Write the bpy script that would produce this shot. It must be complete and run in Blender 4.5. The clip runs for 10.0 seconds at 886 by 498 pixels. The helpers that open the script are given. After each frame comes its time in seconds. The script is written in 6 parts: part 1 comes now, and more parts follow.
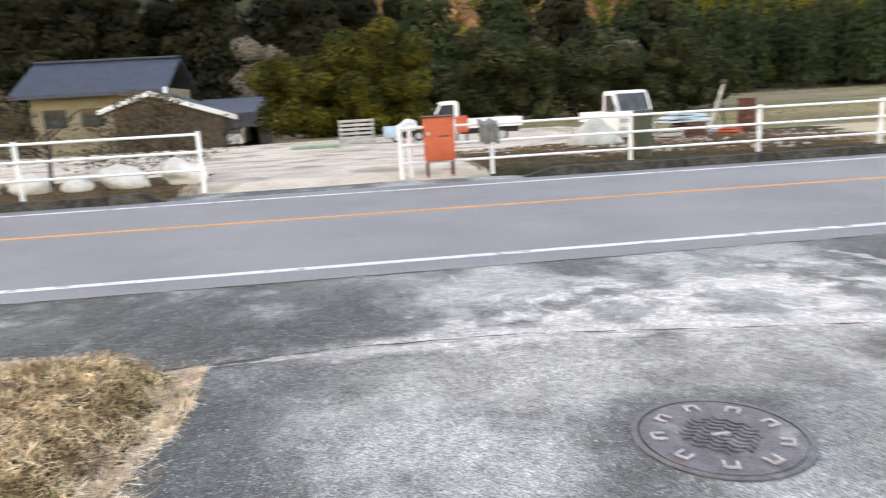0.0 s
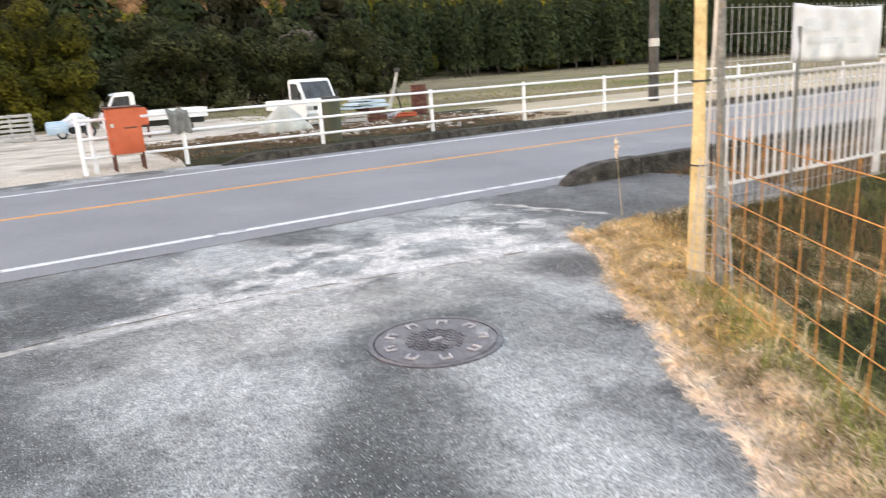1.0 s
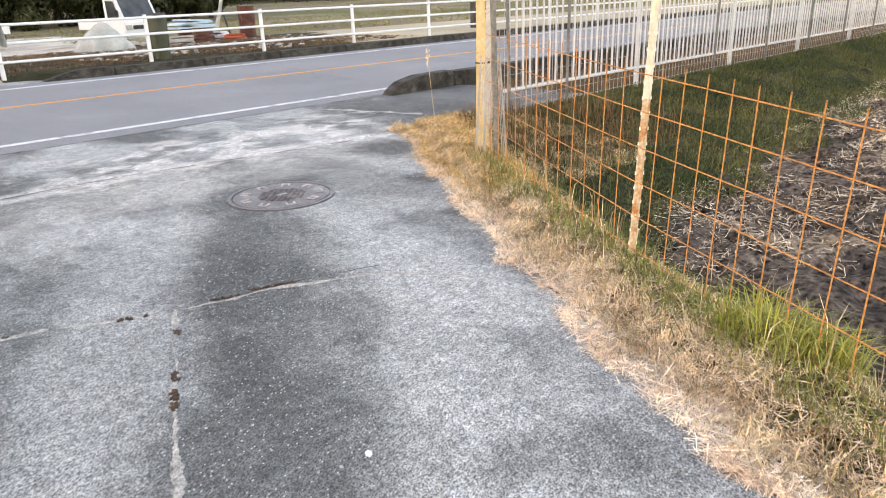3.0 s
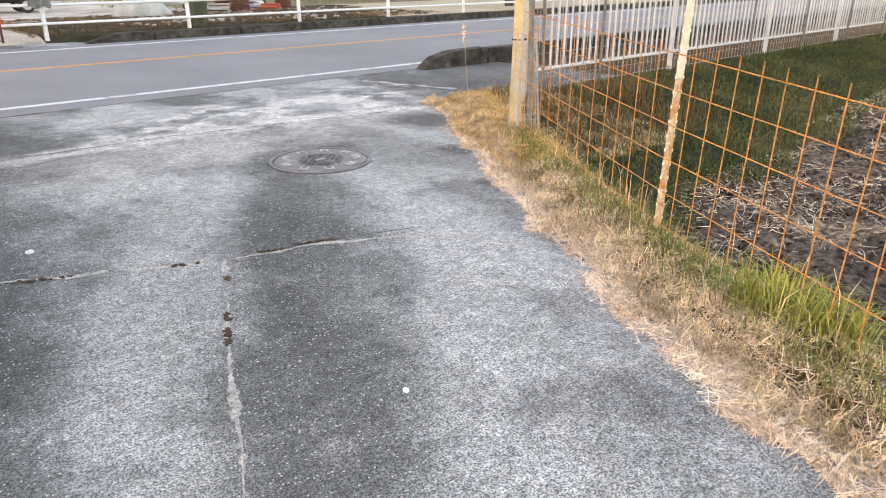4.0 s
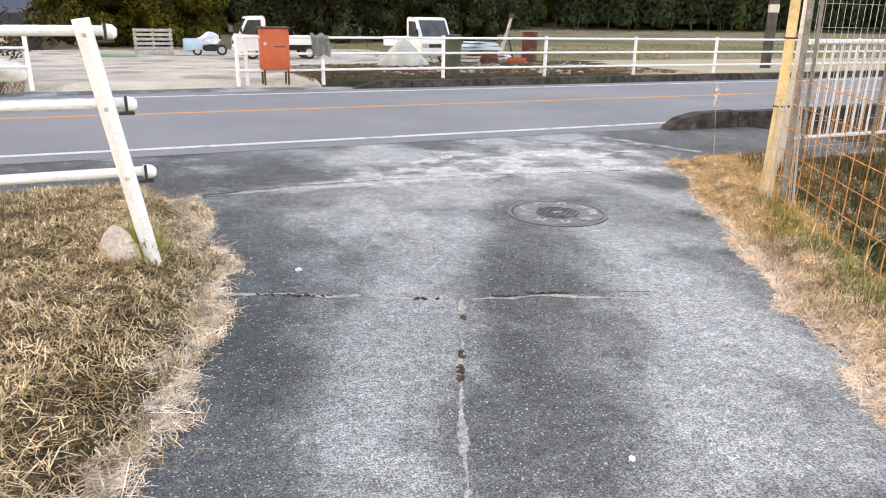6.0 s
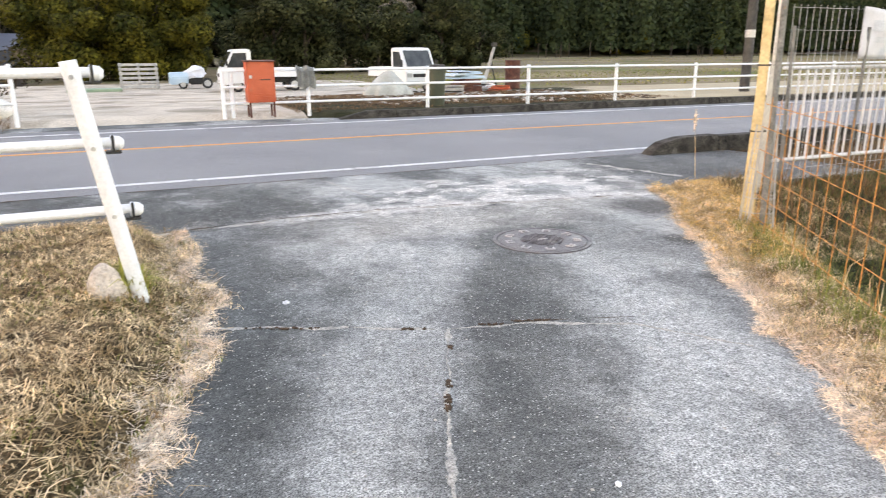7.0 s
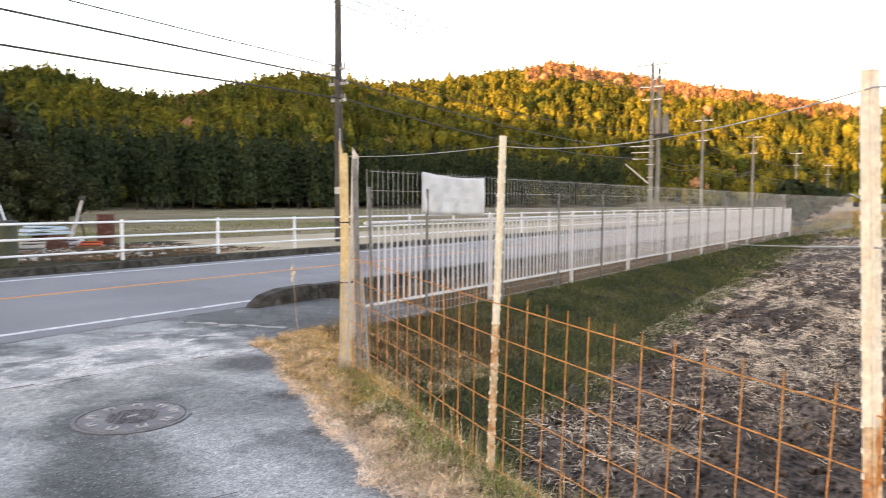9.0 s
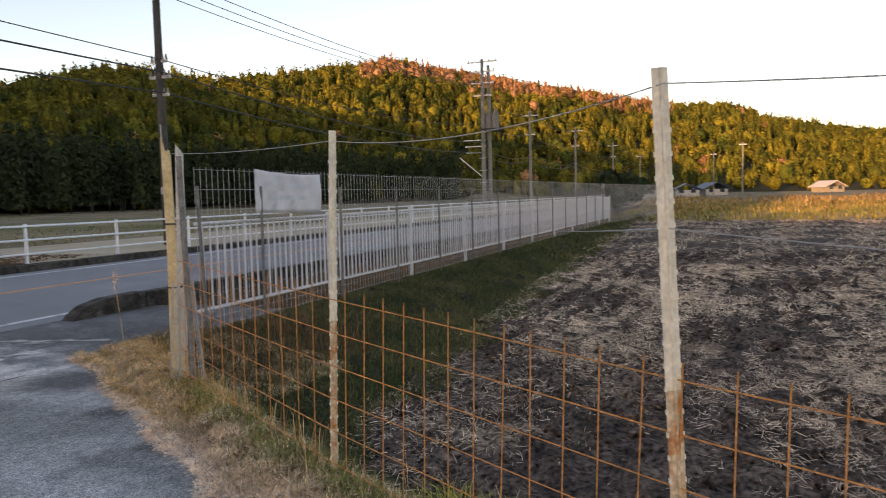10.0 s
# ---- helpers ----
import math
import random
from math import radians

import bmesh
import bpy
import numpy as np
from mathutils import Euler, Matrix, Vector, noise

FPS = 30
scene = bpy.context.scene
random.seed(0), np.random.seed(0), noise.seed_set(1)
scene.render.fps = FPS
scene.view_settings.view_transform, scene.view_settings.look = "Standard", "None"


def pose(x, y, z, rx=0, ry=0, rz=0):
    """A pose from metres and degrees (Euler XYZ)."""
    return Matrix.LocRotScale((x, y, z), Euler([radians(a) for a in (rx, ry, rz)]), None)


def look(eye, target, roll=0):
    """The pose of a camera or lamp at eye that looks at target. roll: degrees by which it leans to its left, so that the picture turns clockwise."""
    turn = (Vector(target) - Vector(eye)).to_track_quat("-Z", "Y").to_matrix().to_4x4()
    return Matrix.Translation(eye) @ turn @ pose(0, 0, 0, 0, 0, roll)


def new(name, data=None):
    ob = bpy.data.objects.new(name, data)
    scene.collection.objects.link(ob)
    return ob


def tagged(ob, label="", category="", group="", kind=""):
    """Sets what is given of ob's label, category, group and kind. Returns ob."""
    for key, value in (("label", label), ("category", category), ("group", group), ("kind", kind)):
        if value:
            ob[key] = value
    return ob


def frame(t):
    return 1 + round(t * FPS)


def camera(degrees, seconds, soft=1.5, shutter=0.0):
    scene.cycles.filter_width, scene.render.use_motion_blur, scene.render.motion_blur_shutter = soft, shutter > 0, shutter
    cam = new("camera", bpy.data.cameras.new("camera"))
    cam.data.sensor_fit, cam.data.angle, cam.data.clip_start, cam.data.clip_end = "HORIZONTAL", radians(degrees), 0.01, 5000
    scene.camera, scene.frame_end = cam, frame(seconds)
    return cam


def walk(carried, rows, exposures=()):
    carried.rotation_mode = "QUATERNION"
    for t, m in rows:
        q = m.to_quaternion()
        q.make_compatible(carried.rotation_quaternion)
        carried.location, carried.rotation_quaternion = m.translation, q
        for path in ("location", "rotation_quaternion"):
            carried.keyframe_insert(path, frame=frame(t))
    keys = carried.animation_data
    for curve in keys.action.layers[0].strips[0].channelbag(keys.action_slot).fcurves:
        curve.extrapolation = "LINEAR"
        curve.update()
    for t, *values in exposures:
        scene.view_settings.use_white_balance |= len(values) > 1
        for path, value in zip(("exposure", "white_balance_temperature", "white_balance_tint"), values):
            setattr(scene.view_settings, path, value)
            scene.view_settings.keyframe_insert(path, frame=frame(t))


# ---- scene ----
cam = camera(64.0, 10.0, soft=1.0, shutter=0.3)

PATH = [
    (0, (-1.355, -2.74, 1.528), (-1.16, -0.792, 1.116), -3.2),
    (0.5, (-1.553, -2.923, 1.49), (-0.844, -1.102, 1.065), -3.1),
    (1, (-1.739, -3.29, 1.493), (-0.759, -1.616, 1.004), -3.8),
    (1.5, (-1.911, -3.655, 1.449), (-0.712, -2.176, 0.838), -3.9),
    (2, (-2.207, -3.893, 1.444), (-0.816, -2.599, 0.819), -2.6),
    (2.5, (-2.367, -4.224, 1.409), (-1.026, -2.888, 0.766), -2.3),
    (3.8, (-2.682, -4.508, 1.385), (-1.432, -3.138, 0.636), -0.6),
    (4, (-2.696, -4.53, 1.386), (-1.461, -3.144, 0.642), -0.0),
    (4.5, (-2.703, -4.557, 1.391), (-1.554, -3.091, 0.662), 0.5),
    (5, (-2.728, -4.536, 1.392), (-1.708, -2.964, 0.695), 1.1),
    (5.5, (-2.779, -4.511, 1.4), (-1.932, -2.825, 0.737), 1.6),
    (5.7, (-2.798, -4.511, 1.408), (-2.014, -2.786, 0.767), 1.7),
    (6.8, (-2.823, -4.552, 1.45), (-2.079, -2.78, 0.894), 0.1),
    (7, (-2.815, -4.56, 1.454), (-2.022, -2.806, 0.91), -0.1),
    (7.5, (-2.776, -4.531, 1.45), (-1.812, -2.851, 0.952), -0.0),
    (8, (-2.75, -4.528, 1.476), (-1.572, -2.958, 1.093), 0.1),
    (8.5, (-2.688, -4.524, 1.516), (-1.248, -3.152, 1.307), 0.4),
    (9, (-2.619, -4.526, 1.504), (-0.985, -3.381, 1.372), 0.2),
    (9.5, (-2.6, -4.55, 1.501), (-0.83, -3.627, 1.379), -0.6),
    (10, (-2.603, -4.561, 1.499), (-0.757, -3.805, 1.35), -1.4),
]
walk(cam, [(t, look(eye, target, roll)) for t, eye, target, roll in PATH],
     exposures=[(0, 3.15, 9000, 30), (2.5, 3.12, 9000, 31), (4.0, 3.02, 9000, 32), (5.6, 3.04, 9000, 32), (7.6, 3.14, 9000, 31), (8.4, 3.08, 8900, 31), (9.0, 2.76, 8400, 32), (9.5, 2.48, 8000, 31), (9.75, 2.05, 7800, 31), (10.0, 1.55, 7600, 31)])

# ---- sky and sun: low evening sun behind an unseen, added western hill, near ground in its shade ----
SUN_EL, LIGHT_AZ = 7.0, -15.0
U = Vector((math.cos(radians(LIGHT_AZ)), math.sin(radians(LIGHT_AZ)), 0))
world = bpy.data.worlds.new("world")
scene.world = world
world.use_nodes = True
wn = world.node_tree.nodes
sky = wn.new("ShaderNodeTexSky")
sky.sky_type, sky.sun_disc = "NISHITA", False
sky.sun_elevation = radians(SUN_EL)
sky.sun_rotation = math.atan2(-U.x, -U.y)
sky.air_density, sky.dust_density, sky.ozone_density = 1.0, 0.7, 1.2
wn["Background"].inputs["Strength"].default_value = 0.15
world.node_tree.links.new(sky.outputs["Color"], wn["Background"].inputs["Color"])
sun = new("sun", bpy.data.lights.new("sun", "SUN"))
sun.data.energy, sun.data.angle, sun.data.color = 2.6, radians(0.6), (1.0, 0.66, 0.34)
sun.matrix_world = look(-U * 300 + Vector((0, 0, 300 * math.tan(radians(SUN_EL)))), (0, 0, 0))


# ---- materials ----
def mat(name, c1, c2, scale=8.0, rough=0.8, metal=0.0, bump=0.3, fine=60.0, fine_amt=0.35, third=None, third_scale=1.0, third_at=0.6, vary=0.0, island=False, dist=0.01, spec=0.5):
    """Two colours mixed by coarse noise, fine grain over it, an optional third colour in patches, and relief."""
    m = bpy.data.materials.new(name)
    m.use_nodes = True
    nt = m.node_tree
    n, l = nt.nodes, nt.links
    b = n["Principled BSDF"]
    co = n.new("ShaderNodeTexCoord")
    a = n.new("ShaderNodeTexNoise")
    a.inputs["Scale"].default_value, a.inputs["Detail"].default_value = scale, 6
    f = n.new("ShaderNodeTexNoise")
    f.inputs["Scale"].default_value, f.inputs["Detail"].default_value = fine, 3
    for t in (a, f):
        l.new(co.outputs["Object"], t.inputs["Vector"])
    r = n.new("ShaderNodeValToRGB")
    r.color_ramp.elements[0].position, r.color_ramp.elements[1].position = 0.35, 0.65
    r.color_ramp.elements[0].color, r.color_ramp.elements[1].color = (*c1, 1), (*c2, 1)
    l.new(a.outputs["Fac"], r.inputs["Fac"])
    out = r.outputs["Color"]
    if third:
        p = n.new("ShaderNodeTexNoise")
        p.inputs["Scale"].default_value, p.inputs["Detail"].default_value = third_scale, 5
        l.new(co.outputs["Object"], p.inputs["Vector"])
        pr = n.new("ShaderNodeMapRange")
        pr.inputs[1].default_value, pr.inputs[2].default_value = third_at, third_at + 0.12
        l.new(p.outputs["Fac"], pr.inputs[0])
        mx = n.new("ShaderNodeMix")
        mx.data_type = "RGBA"
        l.new(pr.outputs[0], mx.inputs[0])
        l.new(out, mx.inputs[6])
        mx.inputs[7].default_value = (*third, 1)
        out = mx.outputs[2]
    fr = n.new("ShaderNodeMapRange")
    fr.inputs[1].default_value, fr.inputs[2].default_value = 0.3, 0.7
    fr.inputs[3].default_value, fr.inputs[4].default_value = 1 - fine_amt, 1 + fine_amt
    l.new(f.outputs["Fac"], fr.inputs[0])
    val = fr.outputs[0]
    if vary:
        src = n.new("ShaderNodeNewGeometry").outputs["Random Per Island"] if island else n.new("ShaderNodeObjectInfo").outputs["Random"]
        vr = n.new("ShaderNodeMapRange")
        vr.inputs[3].default_value, vr.inputs[4].default_value = 1 - vary, 1 + vary
        l.new(src, vr.inputs[0])
        mm = n.new("ShaderNodeMath")
        mm.operation = "MULTIPLY"
        l.new(val, mm.inputs[0])
        l.new(vr.outputs[0], mm.inputs[1])
        val = mm.outputs[0]
    vm = n.new("ShaderNodeVectorMath")
    vm.operation = "SCALE"
    l.new(out, vm.inputs[0])
    l.new(val, vm.inputs["Scale"])
    l.new(vm.outputs[0], b.inputs["Base Color"])
    b.inputs["Roughness"].default_value, b.inputs["Metallic"].default_value = rough, metal
    b.inputs["Specular IOR Level"].default_value = 0.12 if island else spec
    if bump:
        bp = n.new("ShaderNodeBump")
        bp.inputs["Strength"].default_value, bp.inputs["Distance"].default_value = bump, dist
        l.new(f.outputs["Fac"], bp.inputs["Height"])
        l.new(bp.outputs["Normal"], b.inputs["Normal"])
    return m


def asphalt_worn():
    """Worn asphalt: dark and pale wear, exposed aggregate, pale dust gathering along the seam beside the road."""
    m = bpy.data.materials.new("drive_asphalt")
    m.use_nodes = True
    n, l = m.node_tree.nodes, m.node_tree.links
    b = n["Principled BSDF"]
    co = n.new("ShaderNodeTexCoord").outputs["Object"]

    def tex(scale, detail=4, rough=0.5, stretch=None, shift=(0, 0, 0)):
        v = co
        mp = n.new("ShaderNodeMapping")
        mp.inputs["Location"].default_value = shift
        mp.inputs["Rotation"].default_value = (0, 0, radians(-25)) if stretch else (0, 0, 0)
        mp.inputs["Scale"].default_value = stretch or (1, 1, 1)
        l.new(v, mp.inputs["Vector"])
        t = n.new("ShaderNodeTexNoise")
        t.inputs["Scale"].default_value, t.inputs["Detail"].default_value, t.inputs["Roughness"].default_value = scale, detail, rough
        l.new(mp.outputs[0], t.inputs["Vector"])
        return t.outputs["Fac"]

    def remap(x, a, b2, c=0.0, d=1.0, smooth=True):
        r = n.new("ShaderNodeMapRange")
        r.interpolation_type = "SMOOTHSTEP" if smooth else "LINEAR"
        for k, v in enumerate((a, b2, c, d)):
            r.inputs[k + 1].default_value = v
        l.new(x, r.inputs[0])
        return r.outputs[0]

    def op(kind, a, b2):
        q = n.new("ShaderNodeMath")
        q.operation = kind
        for k, v in enumerate((a, b2)):
            if isinstance(v, (int, float)):
                q.inputs[k].default_value = v
            else:
                l.new(v, q.inputs[k])
        return q.outputs[0]

    def mix(f, a, c):
        q = n.new("ShaderNodeMix")
        q.data_type = "RGBA"
        l.new(f, q.inputs[0])
        for k, v in ((6, a), (7, c)):
            if isinstance(v, tuple):
                q.inputs[k].default_value = (*v, 1)
            else:
                l.new(v, q.inputs[k])
        return q.outputs[2]

    sep = n.new("ShaderNodeSeparateXYZ")
    l.new(co, sep.inputs[0])
    wear = remap(tex(0.6, 6, 0.6, (1.3, 0.7, 1), (3.1, 0.4, 0)), 0.4, 0.6)
    col = mix(wear, (0.1, 0.106, 0.104), (0.36, 0.372, 0.362))
    # tyre wear: two pale wheel tracks along the drive, wandering, fading out towards the road
    q = op("ADD", op("SUBTRACT", sep.outputs["X"], op("MULTIPLY", sep.outputs["Y"], 0.54)), op("MULTIPLY", op("SUBTRACT", tex(1.3, 4, 0.6), 0.5), 0.9))
    t1 = op("MULTIPLY", remap(q, -1.35, -1.0), remap(q, -0.42, -0.62))
    t2 = op("MULTIPLY", remap(q, 0.2, 0.55), remap(q, 2.1, 1.7))
    tracks = op("MULTIPLY", op("ADD", op("MULTIPLY", t1, 1.3), op("MULTIPLY", t2, 0.72)), remap(sep.outputs["Y"], 1.6, 0.9))
    col = mix(op("MULTIPLY", tracks, 0.45), col, (0.41, 0.422, 0.412))
    gap = op("MULTIPLY", op("MULTIPLY", remap(q, -0.78, -0.28), remap(q, 0.5, -0.08)), remap(sep.outputs["Y"], 0.9, 0.2))
    off = op("ADD", op("SUBTRACT", sep.outputs["X"], op("MULTIPLY", op("MINIMUM", sep.outputs["Y"], 0.0), 0.24)), op("MULTIPLY", op("SUBTRACT", tex(1.1, 4, 0.6, None, (6, 3, 0)), 0.5), 0.9))
    side_l = op("MULTIPLY", remap(off, -1.6, -2.05), remap(sep.outputs["Y"], 1.4, 0.9))
    strip = op("MULTIPLY", op("MULTIPLY", remap(sep.outputs["X"], -0.6, -2.2), remap(sep.outputs["Y"], 1.35, 1.6)), remap(tex(0.8, 5, 0.6), 0.36, 0.5))
    col = mix(op("MULTIPLY", op("MAXIMUM", op("MAXIMUM", gap, side_l), strip), 0.8), col, (0.055, 0.06, 0.058))
    # dust: more of it between the seam and the road, blotchy
    band = op("MULTIPLY", remap(sep.outputs["Y"], 0.6, 1.7), remap(sep.outputs["Y"], 3.6, 2.4))
    side = remap(sep.outputs["X"], -2.2, 0.3, 0.1, 1.0)
    band = op("MULTIPLY", op("MULTIPLY", band, side), remap(sep.outputs["X"], 3.3, 2.3))
    strip_r = op("MULTIPLY", remap(sep.outputs["X"], 2.4, 3.2), remap(sep.outputs["Y"], 1.0, 1.3))
    col = mix(op("MULTIPLY", strip_r, 0.8), col, (0.075, 0.078, 0.077))
    dust = op("ADD", tex(1.9, 7, 0.66), op("MULTIPLY", band, 0.13))
    col = mix(op("MULTIPLY", remap(dust, 0.58, 0.7), op("ADD", op("MULTIPLY", band, 0.85), 0.15)), col, (0.58, 0.56, 0.53))
    # silt washed into an arc between seam and manhole, and two damp stains beside the verge
    arc = op("SUBTRACT", sep.outputs["Y"], op("MULTIPLY", sep.outputs["X"], -0.02))
    arc = op("ADD", arc, op("MULTIPLY", op("SUBTRACT", tex(1.7, 4, 0.6, None, (2, 9, 0)), 0.5), 0.7))
    silt = op("MULTIPLY", op("MULTIPLY", remap(arc, 0.3, 0.75), remap(arc, 1.6, 1.2)), remap(sep.outputs["X"], -2.3, -0.6))
    col = mix(op("MULTIPLY", silt, 0.6), col, (0.44, 0.43, 0.4))

    # pale lime washed out along the seam, following its bend
    bend = op("SUBTRACT", sep.outputs["Y"], op("SUBTRACT", 1.62, op("MULTIPLY", op("MULTIPLY", op("ADD", sep.outputs["X"], 0.8), op("ADD", sep.outputs["X"], 0.8)), 0.045)))
    bend = op("ADD", bend, op("MULTIPLY", op("SUBTRACT", tex(3.1, 5, 0.65, None, (4, 4, 0)), 0.5), 0.5))
    lime = op("MULTIPLY", op("MULTIPLY", remap(bend, -0.2, -0.04), remap(bend, 0.3, 0.05)), remap(sep.outputs["X"], -2.2, -1.2))
    col = mix(op("MULTIPLY", lime, 0.7), col, (0.6, 0.585, 0.56))

    def stain(x, y, r):
        dx, dy = op("SUBTRACT", sep.outputs["X"], x), op("SUBTRACT", sep.outputs["Y"], y)
        d = op("SQRT", op("ADD", op("MULTIPLY", dx, dx), op("MULTIPLY", dy, dy)), 0.0)
        return remap(op("ADD", d, op("MULTIPLY", op("SUBTRACT", tex(4, 4, 0.6), 0.5), 0.45)), r * 1.1, r * 0.3)
    stains = op("MAXIMUM", op("MAXIMUM", stain(1.72, 0.68, 0.52), stain(1.12, -0.4, 0.22)), stain(0.7, -1.35, 0.22))
    col = mix(op("MULTIPLY", stains, 0.85), col, (0.06, 0.058, 0.056))
    dark = remap(tex(0.9, 3, 0.5, None, (7, 2, 0)), 0.56, 0.66)
    col = mix(op("MULTIPLY", dark, 0.4), col, (0.06, 0.06, 0.062))
    agg = tex(150, 2, 0.6)
    mid = tex(22, 4, 0.6)
    stone = tex(62, 3, 0.65, None, (5, 1, 0))
    blotch = tex(7, 5, 0.65, None, (1, 6, 0))
    grain = op("MULTIPLY", remap(agg, 0.36, 0.64, 0.33, 1.72, False), remap(mid, 0.35, 0.65, 0.78, 1.22, False))
    grain = op("MULTIPLY", grain, op("MULTIPLY", remap(stone, 0.36, 0.64, 0.76, 1.24, False), remap(blotch, 0.36, 0.64, 0.84, 1.16, False)))
    vor = n.new("ShaderNodeTexVoronoi")
    vor.inputs["Scale"].default_value = 75
    l.new(co, vor.inputs["Vector"])
    vsep = n.new("ShaderNodeSeparateColor")
    l.new(vor.outputs["Color"], vsep.inputs[0])
    chips = op("MULTIPLY", remap(vor.outputs["Distance"], 0.36, 0.2), remap(vsep.outputs[0], 0.8, 0.83))
    vm = n.new("ShaderNodeVectorMath")
    vm.operation = "SCALE"
    l.new(col, vm.inputs[0])
    l.new(grain, vm.inputs["Scale"])
    out = mix(op("MULTIPLY", chips, 0.85), vm.outputs[0], (0.6, 0.6, 0.58))
    l.new(out, b.inputs["Base Color"])
    b.inputs["Roughness"].default_value = 0.85
    bp = n.new("ShaderNodeBump")
    bp.inputs["Strength"].default_value, bp.inputs["Distance"].default_value = 0.9, 0.009
    l.new(op("ADD", agg, op("MULTIPLY", stone, 0.4)), bp.inputs["Height"])
    l.new(bp.outputs["Normal"], b.inputs["Normal"])
    return m


M_ROAD = mat("road_asphalt", (0.19, 0.19, 0.198), (0.235, 0.235, 0.243), 0.5, 0.8, bump=0.5, fine=150, fine_amt=0.5, third=(0.265, 0.26, 0.26), third_scale=0.25)
M_DRIVE = asphalt_worn()
M_WHITE = mat("white_paint", (0.74, 0.75, 0.77), (0.8, 0.81, 0.83), 6, 0.45, bump=0.1, fine_amt=0.08, third=(0.5, 0.42, 0.33), third_scale=9, third_at=0.72)
M_FENCE = mat("weathered_white_fence_paint", (0.6, 0.595, 0.6), (0.71, 0.7, 0.71), 5, 0.5, bump=0.1, fine_amt=0.1, third=(0.4, 0.34, 0.29), third_scale=9, third_at=0.68)
M_BOULDER = mat("whitish_boulder", (0.52, 0.49, 0.45), (0.7, 0.67, 0.63), 2.5, 0.9, bump=0.8, fine=30, fine_amt=0.2, third=(0.4, 0.36, 0.31), third_scale=3, third_at=0.62)
M_LINE = mat("line_paint", (0.55, 0.55, 0.55), (0.7, 0.7, 0.7), 5, 0.7, bump=0.4, fine=120, fine_amt=0.35, third=(0.27, 0.27, 0.28), third_scale=5, third_at=0.55)
M_ORANGE_LINE = mat("orange_line_paint", (0.7, 0.25, 0.05), (0.8, 0.32, 0.08), 5, 0.7, bump=0.4, fine=120, fine_amt=0.2, third=(0.3, 0.2, 0.15), third_scale=7, third_at=0.66)
M_KERB = mat("kerb_concrete", (0.035, 0.031, 0.027), (0.1, 0.09, 0.078), 5, 0.9, bump=0.9, fine=60, fine_amt=0.7, third=(0.14, 0.13, 0.115), third_scale=3, third_at=0.64, spec=0.15)
M_SOIL = mat("field_soil", (0.048, 0.036, 0.028), (0.14, 0.1, 0.076), 4.5, 0.95, bump=1.0, fine=22, fine_amt=0.95, third=(0.25, 0.185, 0.13), third_scale=0.9, third_at=0.57, dist=0.08, spec=0.15)
M_EARTH = mat("verge_earth", (0.055, 0.038, 0.02), (0.18, 0.12, 0.065), 7, 0.95, bump=0.9, fine=70, fine_amt=0.8, third=(0.1, 0.1, 0.035), third_scale=1.6, third_at=0.6, dist=0.03, spec=0.15)
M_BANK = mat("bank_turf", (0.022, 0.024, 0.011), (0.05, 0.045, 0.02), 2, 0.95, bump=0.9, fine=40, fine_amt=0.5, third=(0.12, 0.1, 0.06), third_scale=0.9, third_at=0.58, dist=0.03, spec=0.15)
M_GRAVEL = mat("pale_gravel", (0.42, 0.355, 0.285), (0.6, 0.52, 0.43), 0.9, 0.95, bump=0.8, fine=35, fine_amt=0.4, third=(0.27, 0.225, 0.17), third_scale=0.5, third_at=0.53)
M_SAND = mat("sandy_field", (0.36, 0.29, 0.19), (0.45, 0.37, 0.25), 0.4, 0.95, bump=0.4, fine=30, fine_amt=0.15)
M_MEADOW = mat("meadow", (0.16, 0.12, 0.07), (0.27, 0.21, 0.13), 0.12, 0.95, bump=0.5, fine=4, fine_amt=0.4, third=(0.11, 0.13, 0.04), third_scale=0.09, third_at=0.53, spec=0.15)
M_FOREST = mat("forest_floor", (0.03, 0.032, 0.015), (0.05, 0.045, 0.02), 0.1, 0.95, bump=0.3, fine=2, fine_amt=0.4, spec=0.15)
M_STEEL = mat("galvanised_steel", (0.4, 0.4, 0.4), (0.55, 0.54, 0.52), 20, 0.5, 0.6, bump=0.1, fine_amt=0.15, third=(0.35, 0.27, 0.2), third_scale=10, third_at=0.72)
M_POSTSTEEL = mat("dull_dark_steel", (0.13, 0.13, 0.125), (0.24, 0.235, 0.22), 12, 0.6, 0.3, bump=0.2, fine_amt=0.25, third=(0.3, 0.2, 0.13), third_scale=9, third_at=0.6)
M_RUST = mat("rusty_steel", (0.5, 0.19, 0.048), (0.68, 0.3, 0.088), 25, 0.85, 0.0, bump=0.4, fine_amt=0.3, third=(0.33, 0.12, 0.035), third_scale=14, third_at=0.62)
M_STAKE = mat("peeling_stake_paint", (0.72, 0.65, 0.5), (0.84, 0.79, 0.67), 9, 0.75, bump=0.4, fine=50, fine_amt=0.15, third=(0.6, 0.44, 0.26), third_scale=6, third_at=0.66)
M_WOOD = mat("weathered_timber", (0.6, 0.44, 0.22), (0.76, 0.6, 0.34), 6, 0.8, bump=0.5, fine=45, fine_amt=0.14, third=(0.36, 0.26, 0.14), third_scale=5, third_at=0.6)
M_GREYWOOD = mat("grey_pallet_wood", (0.3, 0.29, 0.27), (0.45, 0.43, 0.4), 6, 0.85, bump=0.5, fine=40, fine_amt=0.25)
